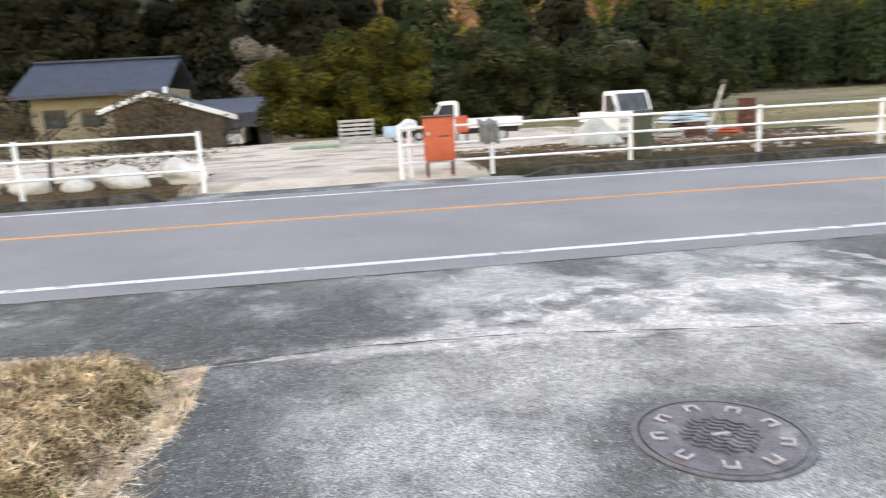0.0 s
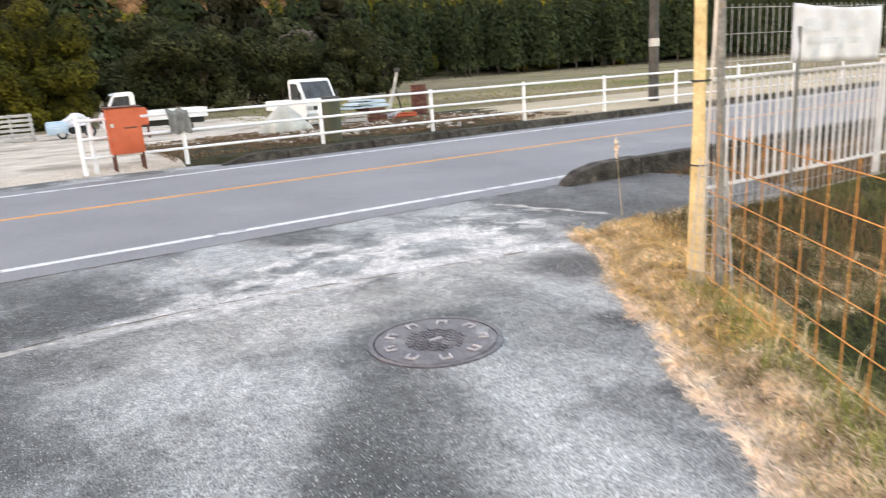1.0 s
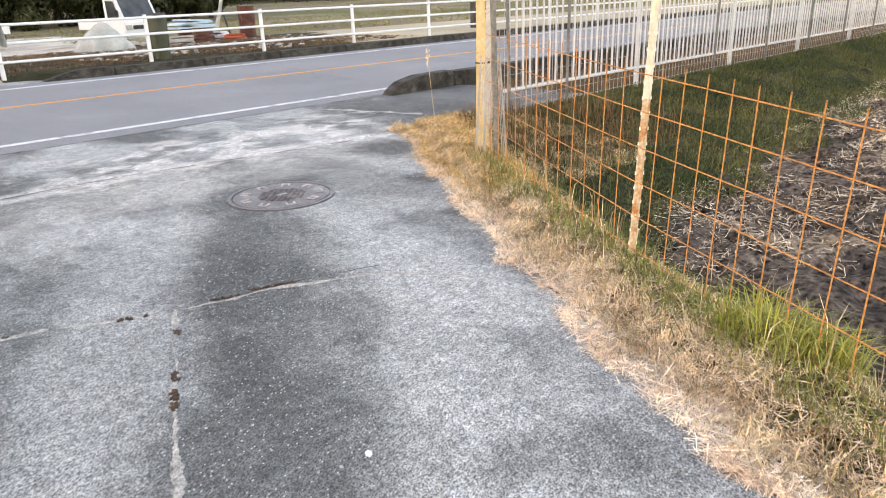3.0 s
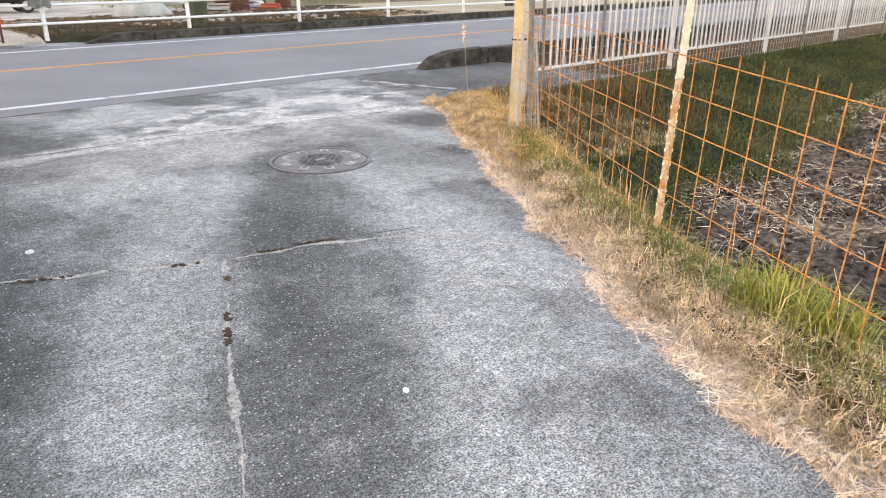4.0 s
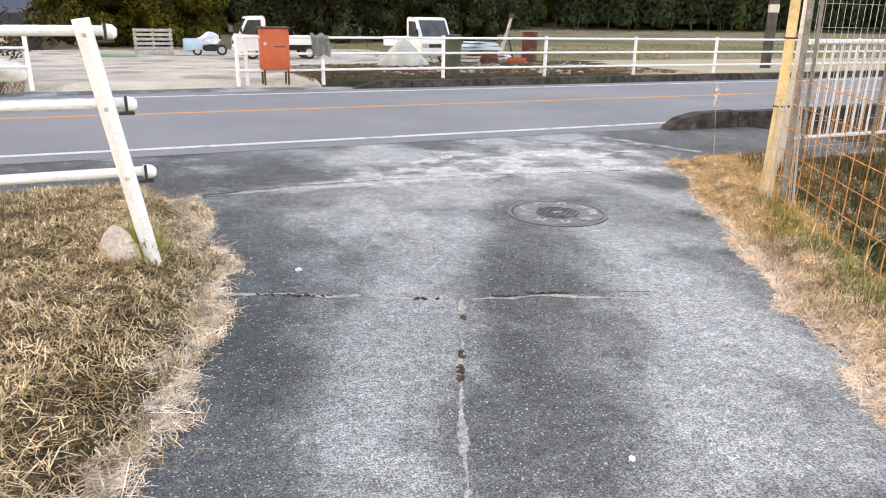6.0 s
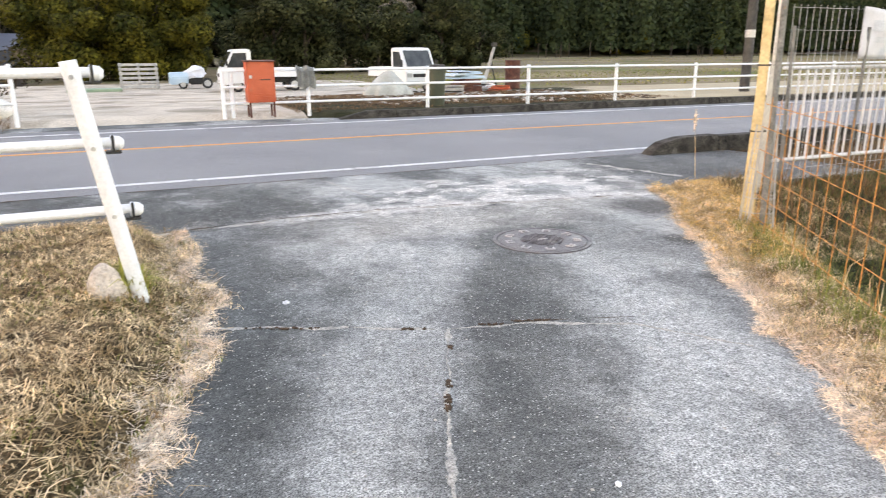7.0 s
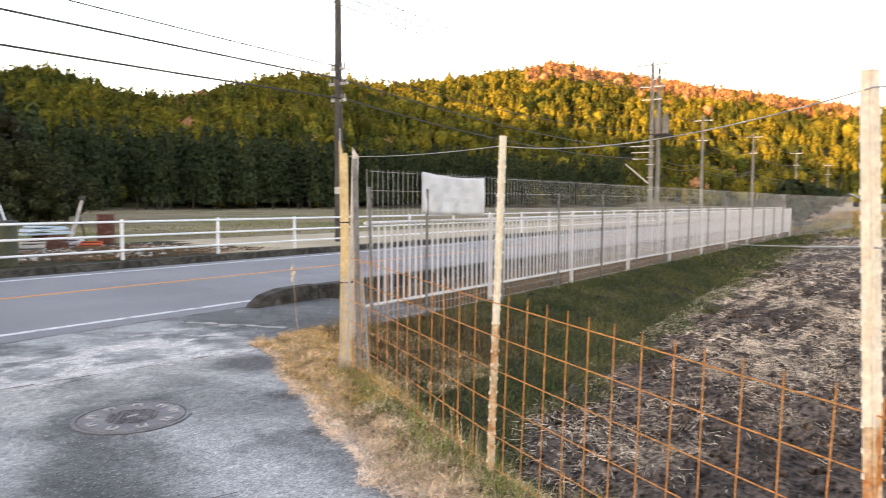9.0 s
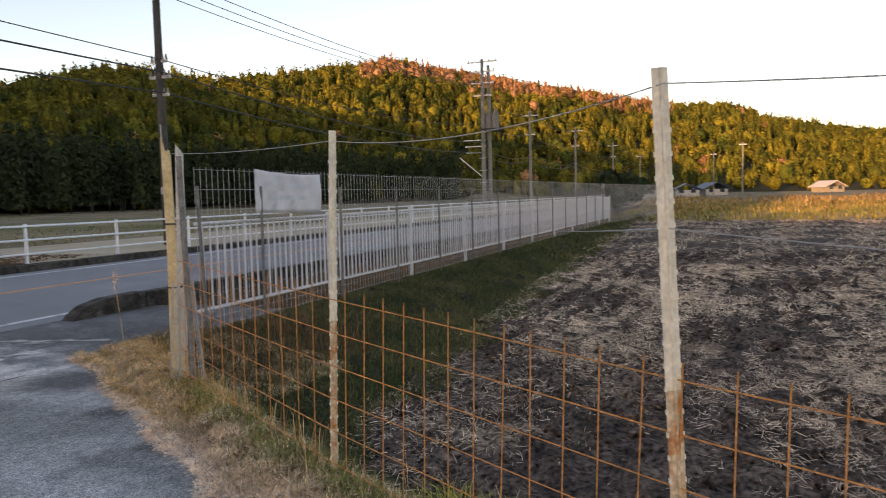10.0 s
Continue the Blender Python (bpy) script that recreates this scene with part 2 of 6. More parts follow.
M_IRON = mat("cast_iron", (0.1, 0.086, 0.094), (0.17, 0.152, 0.16), 12, 0.4, 0.45, bump=0.5, fine=90, fine_amt=0.3, third=(0.27, 0.26, 0.25), third_scale=5, third_at=0.58)
M_TREAD = mat("polished_iron", (0.4, 0.37, 0.38), (0.55, 0.52, 0.53), 12, 0.45, 0.3, bump=0.3, fine=90, fine_amt=0.3)
M_DUST = mat("pale_grit", (0.3, 0.29, 0.27), (0.5, 0.47, 0.42), 14, 0.95, bump=0.7, fine=120, fine_amt=0.5)
M_MOSS = mat("crack_moss", (0.06, 0.042, 0.03), (0.11, 0.072, 0.05), 20, 0.95, bump=0.8, fine=90, fine_amt=0.4, spec=0.15)
M_REDBOX = mat("orange_red_paint", (0.52, 0.09, 0.035), (0.62, 0.12, 0.05), 4, 0.55, bump=0.1, fine_amt=0.1, third=(0.45, 0.12, 0.06), third_scale=3)
M_DARKRUST = mat("dark_rust", (0.075, 0.024, 0.016), (0.14, 0.045, 0.03), 8, 0.8, bump=0.3, fine_amt=0.3, third=(0.2, 0.1, 0.07), third_scale=4, third_at=0.6)
M_CARWHITE = mat("white_car_paint", (0.7, 0.71, 0.72), (0.76, 0.77, 0.78), 1.5, 0.3, bump=0, fine_amt=0.04)
M_GLASS = mat("dark_window_glass", (0.025, 0.03, 0.034), (0.07, 0.078, 0.08), 2.2, 0.06, bump=0, fine_amt=0.1)
M_BLACK = mat("black_rubber", (0.02, 0.02, 0.02), (0.035, 0.035, 0.035), 8, 0.8, bump=0.2)
M_TARP = mat("grey_tarp", (0.33, 0.34, 0.31), (0.47, 0.47, 0.44), 2, 0.6, bump=0.3, fine=14, fine_amt=0.1, third=(0.3, 0.3, 0.27), third_scale=2.5)
M_BIN = mat("dark_green_plastic", (0.04, 0.05, 0.03), (0.06, 0.07, 0.042), 3, 0.5, bump=0.1, fine_amt=0.15)
M_BLUE = mat("pale_blue_paint", (0.35, 0.5, 0.62), (0.45, 0.58, 0.68), 3, 0.5, bump=0.1, fine_amt=0.1)
M_ROCK = mat("pale_rock", (0.5, 0.42, 0.36), (0.66, 0.57, 0.5), 9, 0.9, bump=0.9, fine=50, fine_amt=0.25, dist=0.02)
M_POLE = mat("dark_pole_concrete", (0.04, 0.037, 0.034), (0.075, 0.07, 0.064), 3, 0.85, bump=0.2)
M_GREYPOLE = mat("pale_pole_concrete", (0.17, 0.16, 0.145), (0.24, 0.225, 0.2), 2, 0.85, bump=0.2)
M_DARKCLOTH = mat("dark_grey_cloth", (0.13, 0.13, 0.125), (0.24, 0.24, 0.22), 6, 0.9, bump=0.4)
M_CABLE = mat("black_cable", (0.02, 0.02, 0.02), (0.03, 0.03, 0.03), 3, 0.6, bump=0)
M_BANNER = mat("white_sheet", (0.58, 0.57, 0.6), (0.7, 0.69, 0.72), 3, 0.6, bump=0.2, fine_amt=0.06, third=(0.52, 0.55, 0.6), third_scale=4, third_at=0.58)
M_FADED = mat("faded_print", (0.55, 0.57, 0.61), (0.63, 0.64, 0.67), 9, 0.7, bump=0, fine_amt=0.1)
M_TILE = mat("blue_grey_roof", (0.028, 0.038, 0.062), (0.046, 0.058, 0.088), 1.2, 0.5, bump=0.3, fine=14, fine_amt=0.2)
M_PLASTER = mat("cream_plaster", (0.23, 0.19, 0.13), (0.3, 0.255, 0.18), 1.2, 0.9, bump=0.2)
M_BROWNWALL = mat("brown_boards", (0.07, 0.05, 0.04), (0.1, 0.07, 0.055), 2, 0.9, bump=0.3)
M_BARK = mat("bark", (0.035, 0.028, 0.022), (0.075, 0.06, 0.05), 3, 0.95, bump=0.8, fine=14, spec=0.15)
M_CEDAR = mat("cedar_foliage", (0.016, 0.027, 0.011), (0.037, 0.048, 0.018), 0.3, 0.8, bump=0, fine=1.5, fine_amt=0.3, vary=0.35, island=True)
M_HILL = mat("hill_foliage", (0.034, 0.046, 0.007), (0.135, 0.112, 0.012), 0.06, 0.9, bump=0, fine=0.9, fine_amt=0.55, vary=0.45, island=True)
# autumn crowns on the ridge; also low sunlight put into crown colour further left
M_AUTUMN_SUNLIT = mat("autumn_and_sunlit_foliage", (0.2, 0.1, 0.045), (0.3, 0.155, 0.075), 0.14, 0.9, bump=0, fine=0.9, fine_amt=0.5, vary=0.3, island=True)
M_OLIVE = mat("olive_hedge_foliage", (0.02, 0.025, 0.004), (0.09, 0.078, 0.01), 0.8, 0.75, bump=0, fine=3, fine_amt=0.3, vary=0.6, island=True)
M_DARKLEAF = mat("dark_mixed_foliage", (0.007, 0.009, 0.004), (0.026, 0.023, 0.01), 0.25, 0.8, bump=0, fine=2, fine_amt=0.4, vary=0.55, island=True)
M_UNDER = mat("grey_green_understorey", (0.017, 0.025, 0.01), (0.055, 0.056, 0.024), 0.5, 0.85, bump=0, fine=2, fine_amt=0.4, vary=0.55, island=True)
M_TWIG = mat("bare_twigs", (0.13, 0.11, 0.09), (0.2, 0.17, 0.14), 0.5, 0.9, bump=0, vary=0.3, island=True)
M_BROWNTWIG = mat("brown_shrub_twigs", (0.045, 0.034, 0.022), (0.12, 0.09, 0.055), 0.9, 0.9, bump=0, vary=0.5, island=True)
M_GOLD = mat("golden_straw", (0.5, 0.29, 0.1), (0.85, 0.53, 0.2), 4, 0.8, bump=0, fine=20, fine_amt=0.2, vary=0.4, island=True)
M_STRAW = mat("dry_straw", (0.34, 0.215, 0.105), (0.88, 0.65, 0.4), 5, 0.8, bump=0, fine=20, fine_amt=0.2, vary=0.65, island=True)
M_GREENSHEET = mat("pale_green_sheet", (0.2, 0.3, 0.2), (0.27, 0.37, 0.26), 2, 0.6, bump=0.1)
M_STAKEFOOT = mat("rusty_stake_paint", (0.58, 0.4, 0.22), (0.72, 0.6, 0.44), 14, 0.8, bump=0.4, fine=60, fine_amt=0.25, third=(0.5, 0.2, 0.06), third_scale=12, third_at=0.5)
M_GREEN = mat("green_grass", (0.13, 0.15, 0.03), (0.26, 0.25, 0.07), 3, 0.7, bump=0, fine=20, fine_amt=0.2, vary=0.45, island=True)
M_STUBBLE = mat("pale_stubble", (0.56, 0.43, 0.31), (0.88, 0.71, 0.52), 2, 0.85, bump=0, fine=20, fine_amt=0.2, vary=0.45, island=True)
M_PALESTRAW = mat("bleached_straw", (0.74, 0.55, 0.41), (0.93, 0.77, 0.61), 3, 0.85, bump=0, fine=20, fine_amt=0.2, vary=0.4, island=True)
M_WEED = mat("brown_weed", (0.12, 0.065, 0.035), (0.24, 0.145, 0.075), 3, 0.85, bump=0, fine=20, fine_amt=0.2, vary=0.4, island=True)
M_TUFT = mat("fresh_grass", (0.19, 0.21, 0.035), (0.38, 0.36, 0.085), 3, 0.6, bump=0, fine=20, fine_amt=0.2, vary=0.4, island=True)
M_BANKGRASS = mat("bank_grass_blades", (0.04, 0.066, 0.014), (0.14, 0.13, 0.04), 0.9, 0.75, bump=0, fine=20, fine_amt=0.2, vary=0.6, island=True)
M_MEADOWGRASS = mat("meadow_grass_blades", (0.16, 0.16, 0.03), (0.38, 0.27, 0.07), 0.15, 0.8, bump=0, fine=6, fine_amt=0.3, vary=0.5, island=True)
M_DRYREED = mat("dry_meadow_reed", (0.26, 0.16, 0.05), (0.48, 0.29, 0.1), 0.1, 0.85, bump=0, fine=2, fine_amt=0.3, vary=0.4, island=True)


# ---- helpers for meshes ----
def part(name, bm, material, parent=None, label="", smooth=False):
    me = bpy.data.meshes.new(name)
    if smooth:
        for f in bm.faces:
            f.smooth = True
    bm.to_mesh(me)
    bm.free()
    me.materials.append(material)
    ob = new(name, me)
    ob.parent = parent
    if label:
        ob["label"] = label
    return ob


def piece(name, me, m, parent):
    ob = new(name, me)
    ob.parent = parent
    ob.matrix_local = m
    return ob


def thing(name, m, label, category, group="", kind=""):
    ob = new(name)
    ob.matrix_world = m
    return tagged(ob, label, category, group, kind)


def box(bm, x0, x1, y0, y1, z0, z1, bev=0.0):
    r = bmesh.ops.create_cube(bm, size=1)
    for v in r["verts"]:
        v.co = Vector((x0 + (v.co.x + 0.5) * (x1 - x0), y0 + (v.co.y + 0.5) * (y1 - y0), z0 + (v.co.z + 0.5) * (z1 - z0)))
    if bev:
        es = list({e for v in r["verts"] for e in v.link_edges})
        bmesh.ops.bevel(bm, geom=es, offset=bev, segments=2, affect="EDGES")
    return bm


def cyl(bm, p0, p1, r0, r1=None, seg=12):
    p0, p1 = Vector(p0), Vector(p1)
    r = bmesh.ops.create_cone(bm, segments=seg, cap_ends=True, radius1=r0, radius2=r0 if r1 is None else r1, depth=(p1 - p0).length)
    m = Matrix.Translation((p0 + p1) / 2) @ (p1 - p0).to_track_quat("Z", "Y").to_matrix().to_4x4()
    bmesh.ops.transform(bm, matrix=m, verts=r["verts"])
    return bm


def prism(bm, profile, x0, x1, bev=0.0):
    """A profile of (y, z) points drawn out along x."""
    a = [bm.verts.new((x0, y, z)) for y, z in profile]
    b = [bm.verts.new((x1, y, z)) for y, z in profile]
    n = len(a)
    fs = [bm.faces.new(a), bm.faces.new(b[::-1])]
    for i in range(n):
        fs.append(bm.faces.new((a[i], b[i], b[(i + 1) % n], a[(i + 1) % n])))
    bmesh.ops.recalc_face_normals(bm, faces=fs)
    if bev:
        bmesh.ops.bevel(bm, geom=list({e for f in fs for e in f.edges}), offset=bev, segments=2, affect="EDGES")
    return bm


def B():
    return bmesh.new()


def np_mesh(name, verts, faces, materials, index=None, smooth=False):
    k = faces.shape[1]
    me = bpy.data.meshes.new(name)
    me.vertices.add(len(verts))
    me.vertices.foreach_set("co", np.asarray(verts, np.float32).ravel())
    me.loops.add(faces.size)
    me.loops.foreach_set("vertex_index", faces.astype(np.int32).ravel())
    me.polygons.add(len(faces))
    me.polygons.foreach_set("loop_start", np.arange(0, faces.size, k, dtype=np.int32))
    me.polygons.foreach_set("loop_total", np.full(len(faces), k, np.int32))
    for m in materials:
        me.materials.append(m)
    if index is not None:
        me.polygons.foreach_set("material_index", index.astype(np.int32))
    if smooth:
        me.polygons.foreach_set("use_smooth", np.ones(len(faces), bool))
    me.update(calc_edges=True)
    return me


def blades(name, base, height, width, lean, material, rng, parent=None):
    """Grass: one bent three-sided blade for each base point."""
    n = len(base)
    a = rng.uniform(0, 2 * np.pi, n)
    h = height * rng.uniform(0.5, 1.3, n)
    w = width * rng.uniform(0.6, 1.4, n)
    d = np.stack([np.cos(a), np.sin(a), np.zeros(n)], 1)
    s = np.stack([-np.sin(a), np.cos(a), np.zeros(n)], 1)
    k = lean * rng.uniform(0.2, 1.6, n)
    up = np.array([0, 0, 1.0])
    mid = base + d * (h * k * 0.4)[:, None] + up * (h * 0.6)[:, None]
    tip = base + d * (h * k * 1.2)[:, None] + up * (h * np.maximum(0.15, 1 - 0.5 * k))[:, None]
    v = np.stack([base - s * w[:, None] / 2, base + s * w[:, None] / 2, mid + s * w[:, None] * 0.4, mid - s * w[:, None] * 0.4, tip + s * w[:, None] * 0.12, tip - s * w[:, None] * 0.12], 1).reshape(-1, 3)
    i = np.arange(n)[:, None] * 6
    f = np.concatenate([i + np.array([[0, 1, 2, 3]]), i + np.array([[3, 2, 4, 5]])])
    ob = new(name, np_mesh(name, v, f, [material]))
    ob.parent = parent
    return ob


def straws(name, base, length, width, tilt, material, label):
    """Straight broken straws lying almost flat on the ground."""
    n = len(base)
    a = rng.uniform(0, 2 * np.pi, n)
    t = rng.normal(0, tilt, n)
    h = length * rng.uniform(0.3, 1.3, n) / 2
    d = np.stack([np.cos(a) * np.cos(t), np.sin(a) * np.cos(t), np.sin(t)], 1) * h[:, None]
    w = width * rng.uniform(0.5, 1.5, n) / 2
    b = rng.uniform(-0.7, 0.7, n)
    e = np.stack([-np.sin(a) * np.cos(b), np.cos(a) * np.cos(b), np.sin(b)], 1) * w[:, None]
    c = base + np.array([0, 0, 1.0]) * (np.abs(d[:, 2]) + 0.002)[:, None]
    v = np.stack([c - d - e, c - d + e, c + d + e * 0.7, c + d - e * 0.7], 1).reshape(-1, 3)
    ob = new(name, np_mesh(name, v, np.arange(4 * n).reshape(-1, 4), [material]))
    return tagged(ob, label, "straw", kind="stuff")


def leaf_cloud(c, size, rng, out=None):
    """Leaf-spray quads round the points c, turned outwards where out is given; gives verts and faces."""
    n = len(c)
    nrm = rng.normal(size=(n, 3))
    nrm /= np.linalg.norm(nrm, axis=1)[:, None]
    if out is not None:
        nrm = out + 0.55 * nrm
        nrm /= np.linalg.norm(nrm, axis=1)[:, None]
    b = np.cross(nrm, rng.normal(size=(n, 3)))
    b /= np.maximum(np.linalg.norm(b, axis=1), 1e-6)[:, None]
    a = np.cross(b, nrm)
    s = (size * rng.uniform(0.6, 1.4, n))[:, None]
    a, b = a * s, b * s * 0.7
    v = np.stack([c - a, c - b * 0.8, c + a, c + b], 1).reshape(-1, 3)
    return v, np.arange(n * 4).reshape(-1, 4)


def crown_points(kind, n, h, r, rng):
    """Points for foliage and their outward ways: cone for cedars, lumpy dome for broad trees, bush from the ground."""
    if kind == "cone":
        t = rng.uniform(0, 1, n) ** 0.75
        z = h * (0.12 + 0.88 * (1 - t))
        rr = r * (0.1 + 0.9 * t ** 0.8) * np.sqrt(rng.uniform(0.55, 1, n)) * (1 + 0.15 * np.sin(z * 3.1))
        a = rng.uniform(0, 2 * np.pi, n)
        return np.stack([rr * np.cos(a), rr * np.sin(a), z], 1), np.stack([0.93 * np.cos(a), 0.93 * np.sin(a), np.full(n, 0.36)], 1)
    k = 16 if kind == "bush" else 9
    cc = np.stack([rng.normal(0, r * 0.45, k), rng.normal(0, r * 0.45, k), rng.uniform(h * (0.06 if kind == "bush" else 0.3), h * 0.84, k)], 1)
    cr = rng.uniform(0.3, 0.52, k) * r
    j = rng.integers(0, k, n)
    d = rng.normal(size=(n, 3))
    d /= np.linalg.norm(d, axis=1)[:, None]
    return cc[j] + d * (cr[j] * rng.uniform(0.75, 1.08, n))[:, None] * np.array([1, 1, 0.8]), d


def tree(name, x, y, z, h, r, material, label, seed, n=2600, leaf=0.28, kind="dome", trunk=0.2, group="trees"):
    rng = np.random.default_rng(seed)
    t = thing(name, pose(x, y, z), label, "tree", group)
    bm = B()
    cyl(bm, (0, 0, -0.2), (0.1, 0, h * 0.6), trunk, trunk * 0.4, 9)
    for i in range(6):
        a = i * 1.05 + seed
        z0 = h * (0.22 + 0.06 * i)
        cyl(bm, (0.04, 0, z0), (math.cos(a) * r * 0.6, math.sin(a) * r * 0.6, z0 + h * 0.22), trunk * 0.35, 0.02, 6)
    part("trunk", bm, M_BARK, t)
    p, out = crown_points(kind, n, h, r, rng)
    v, f = leaf_cloud(p, leaf, rng, out)
    c = new("crown", np_mesh("crown", v, f, [material]))
    c.parent = t
    return t


# ---- ground: one sheet with field, banks, lot, valley floor and hills ----
SKYLINE = [(-40, 3.0), (-9.5, 4.0), (-3.7, 5.1), (-0.3, 6.4), (4, 6.7), (12.5, 8.4), (19, 9.7), (25.8, 11.0), (30.7, 10.3), (39, 9.4), (46, 10.2), (51, 9.1), (55, 8.0), (58.5, 7.9), (64, 9.3), (67, 8.8), (72, 7.2), (84, 7.4), (100, 7.0), (120, 6.0), (150, 3.0)]
SK_A, SK_E = np.array([a for a, e in SKYLINE]), np.array([e for a, e in SKYLINE])


def smooth01(t):
    t = np.clip(t, 0, 1)
    return t * t * (3 - 2 * t)


def field_edge(x):
    return -1.75 + 0.085 * np.clip(x - 2, 0, 40) * (1 - 0.004 * np.clip(x - 2, 0, 40))


def mesh_line_x(y):
    """The x of the rusty mesh fence beside the drive, at y."""
    return np.where(y > -2.62, 0.6 + (y + 2.62) * 0.59, 0.6 + (y + 2.62) * 0.47)


def left_x(y):
    return np.interp(y, [-9.5, -6.5, -3.8, -2.51, -1.8, -0.84, -0.31, 0.3, 0.9, 1.46], [-5.4, -4.4, -3.5, -3.02, -2.78, -2.55, -2.42, -2.5, -2.43, -2.5])


def right_x(y):
    return np.interp(y, [-9.5, -6.5, -4.2, -3.19, -2.14, -1.51, -0.72, 0.19, 0.66, 1.45], [-2.6, -1.6, -0.75, -0.33, 0.26, 0.67, 1.17, 1.65, 2.06, 2.39])


def hills(x, y):
    ang = np.degrees(np.arctan2(y, x))
    r = np.hypot(x, y)
    el = np.interp(ang, SK_A, SK_E)
    ridge = np.interp(ang, [-40, 10, 30, 60, 75, 150], [620, 520, 430, 290, 480, 480])
    foot = np.interp(ang, [-40, 0, 10, 22, 35, 50, 75, 95, 150], [330, 300, 270, 240, 205, 165, 132, 90, 90])
    top = np.tan(np.radians(el)) * ridge - 8
    h = top * smooth01((r - foot) / (ridge - foot)) ** 1.15
    h = h * np.where((ang > -60) & (ang < 150), 1, 0) * np.where(ang < -30, smooth01((ang + 60) / 30), 1)
    d, c = -(x * U.x + y * U.y), -x * U.y + y * U.x
    # unseen hill behind the camera, added to block sun; crest heights set its shadow line
    west_blocker = np.interp(c, [-400, -60, 4, 12, 20, 60, 102, 127, 163, 250, 400], [16, 20, 25.5, 28.5, 38, 56, 70, 76, 75, 68, 66]) * np.exp(-(((d - 160) / 50) ** 2))
    return np.maximum(h, 0) + np.where(d > 30, west_blocker, 0)


def dip(y):
    """How far the ground lies below the drive: it falls towards the road and on into the lot."""
    return np.interp(y, [0.5, 4, 12, 24], [0, 0.05, 0.1, 0.2])


def ground_z(x, y):
    x, y = np.asarray(x, float), np.asarray(y, float)
    z = np.full(x.shape, -0.06)
    fe = field_edge(x)
    low = smooth01((1.0 - y) / np.maximum(0.6, 1.0 - fe)) * smooth01((x - mesh_line_x(y) + 0.1) / 0.9)
    z = np.where((y < 1.3) & (x > -1), z - 0.3 * low, z)
    xl, xr = left_x(y), right_x(y)
    z = np.where((y < 1.45) & (x < xl), z + 0.23 * smooth01((xl - x + 0.03) / 0.5), z)
    z = np.where((y < 1.4) & (x > xr) & (x < mesh_line_x(y) + 1), z + 0.085 * smooth01((x - xr) / 0.4) * (1 - low), z)
    z = np.where((y > 11.3) & (y < 60), z + (0.2 * smooth01((y - 11.4) / np.where(x < 1.8, 1.2, 0.25)) - 0.26 * smooth01((y - 14) / 14)) * smooth01((60 - y) / 20), z)
    z = z - 0.65 * smooth01((y - 36) / 9) * smooth01((-5 - x) / 4) * smooth01((75 - y) / 12)
    return z - dip(y) + hills(x, y)


def lot_z(x, y):
    return float(ground_z(x, y))


def axis(dense0, dense1, step, far):
    a = list(np.arange(dense0, dense1 + 1e-6, step))
    s = step
    while a[-1] < far:
        s = min(s * 1.18, 60)
        a.append(a[-1] + s)
    s = step
    while a[0] > -far:
        s = min(s * 1.18, 60)
        a.insert(0, a[0] - s)
    return np.array(a)


gx, gy = axis(-6, 14, 0.2, 1500), axis(-7, 20, 0.2, 1500)
XX, YY = np.meshgrid(gx, gy)
rg = np.random.default_rng(3)
ZZ = ground_z(XX, YY)
rough_zone = (YY < 1.2) & (XX < 45) & ((XX > right_x(YY) + 0.1) | (XX < left_x(YY) - 0.1))
ZZ = ZZ + np.where(rough_zone & (XX > np.maximum(1, mesh_line_x(YY) + 0.4)), 0.035, 0.01) * rg.normal(size=ZZ.shape) * np.where(rough_zone, 1, 0)
nx = len(gx)
ii, jj = np.meshgrid(np.arange(len(gy) - 1), np.arange(nx - 1), indexing="ij")
q = (ii * nx + jj).ravel()
gf = np.stack([q, q + 1, q + nx + 1, q + nx], 1)
cx, cy = (XX[:-1, :-1] + XX[1:, 1:]).ravel() / 2, (YY[:-1, :-1] + YY[1:, 1:]).ravel() / 2
GM = [M_MEADOW, M_SOIL, M_EARTH, M_BANK, M_GRAVEL, M_SAND, M_FOREST]
gi = np.zeros(len(cx), int)
gi[(cy < 1.6) & (cx < 45)] = 2
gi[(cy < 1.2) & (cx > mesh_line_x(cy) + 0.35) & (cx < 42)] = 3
gi[(cy < field_edge(cx)) & (cx > mesh_line_x(cy) + 0.9) & (cx < 42) & (cy > -40)] = 1
gi[(cy > 1.0) & (cy < 3.9) & (cx > 5.2)] = 2
gi[(cy > 11) & (cy < 36) & (cx < 3) & (cx > -40)] = 4
gi[(cy > 11) & (cy < 18) & (cx >= 1.2) & (cx < 11)] = 3
gi[(cy > 18) & (cy < 22) & (cx >= 7) & (cx < 13)] = 3
gi[(cy > 19) & (cy < 36) & (cx >= 3) & (cx < 10)] = 4
gi[(cy > 12) & (cy < 24) & (cx >= 7)] = 3
gi[(cy > 12) & (cy < 24) & (cx >= 9.8 + (cy - 12.4) * 0.6 + 0.35 * np.sin(cy * 2.1) + 0.2 * np.sin(cy * 5.3))] = 5
gi[(cy > 11.3) & (cy < 16) & (cx > -26) & (cx < -5.2)] = 2
gi[(hills(cx, cy) > 0.8)] = 6
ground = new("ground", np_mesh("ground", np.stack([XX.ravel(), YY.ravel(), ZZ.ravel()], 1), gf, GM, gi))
tagged(ground, "valley floor with ploughed field, verges, gravel lot and wooded hills", "ground", kind="structure")


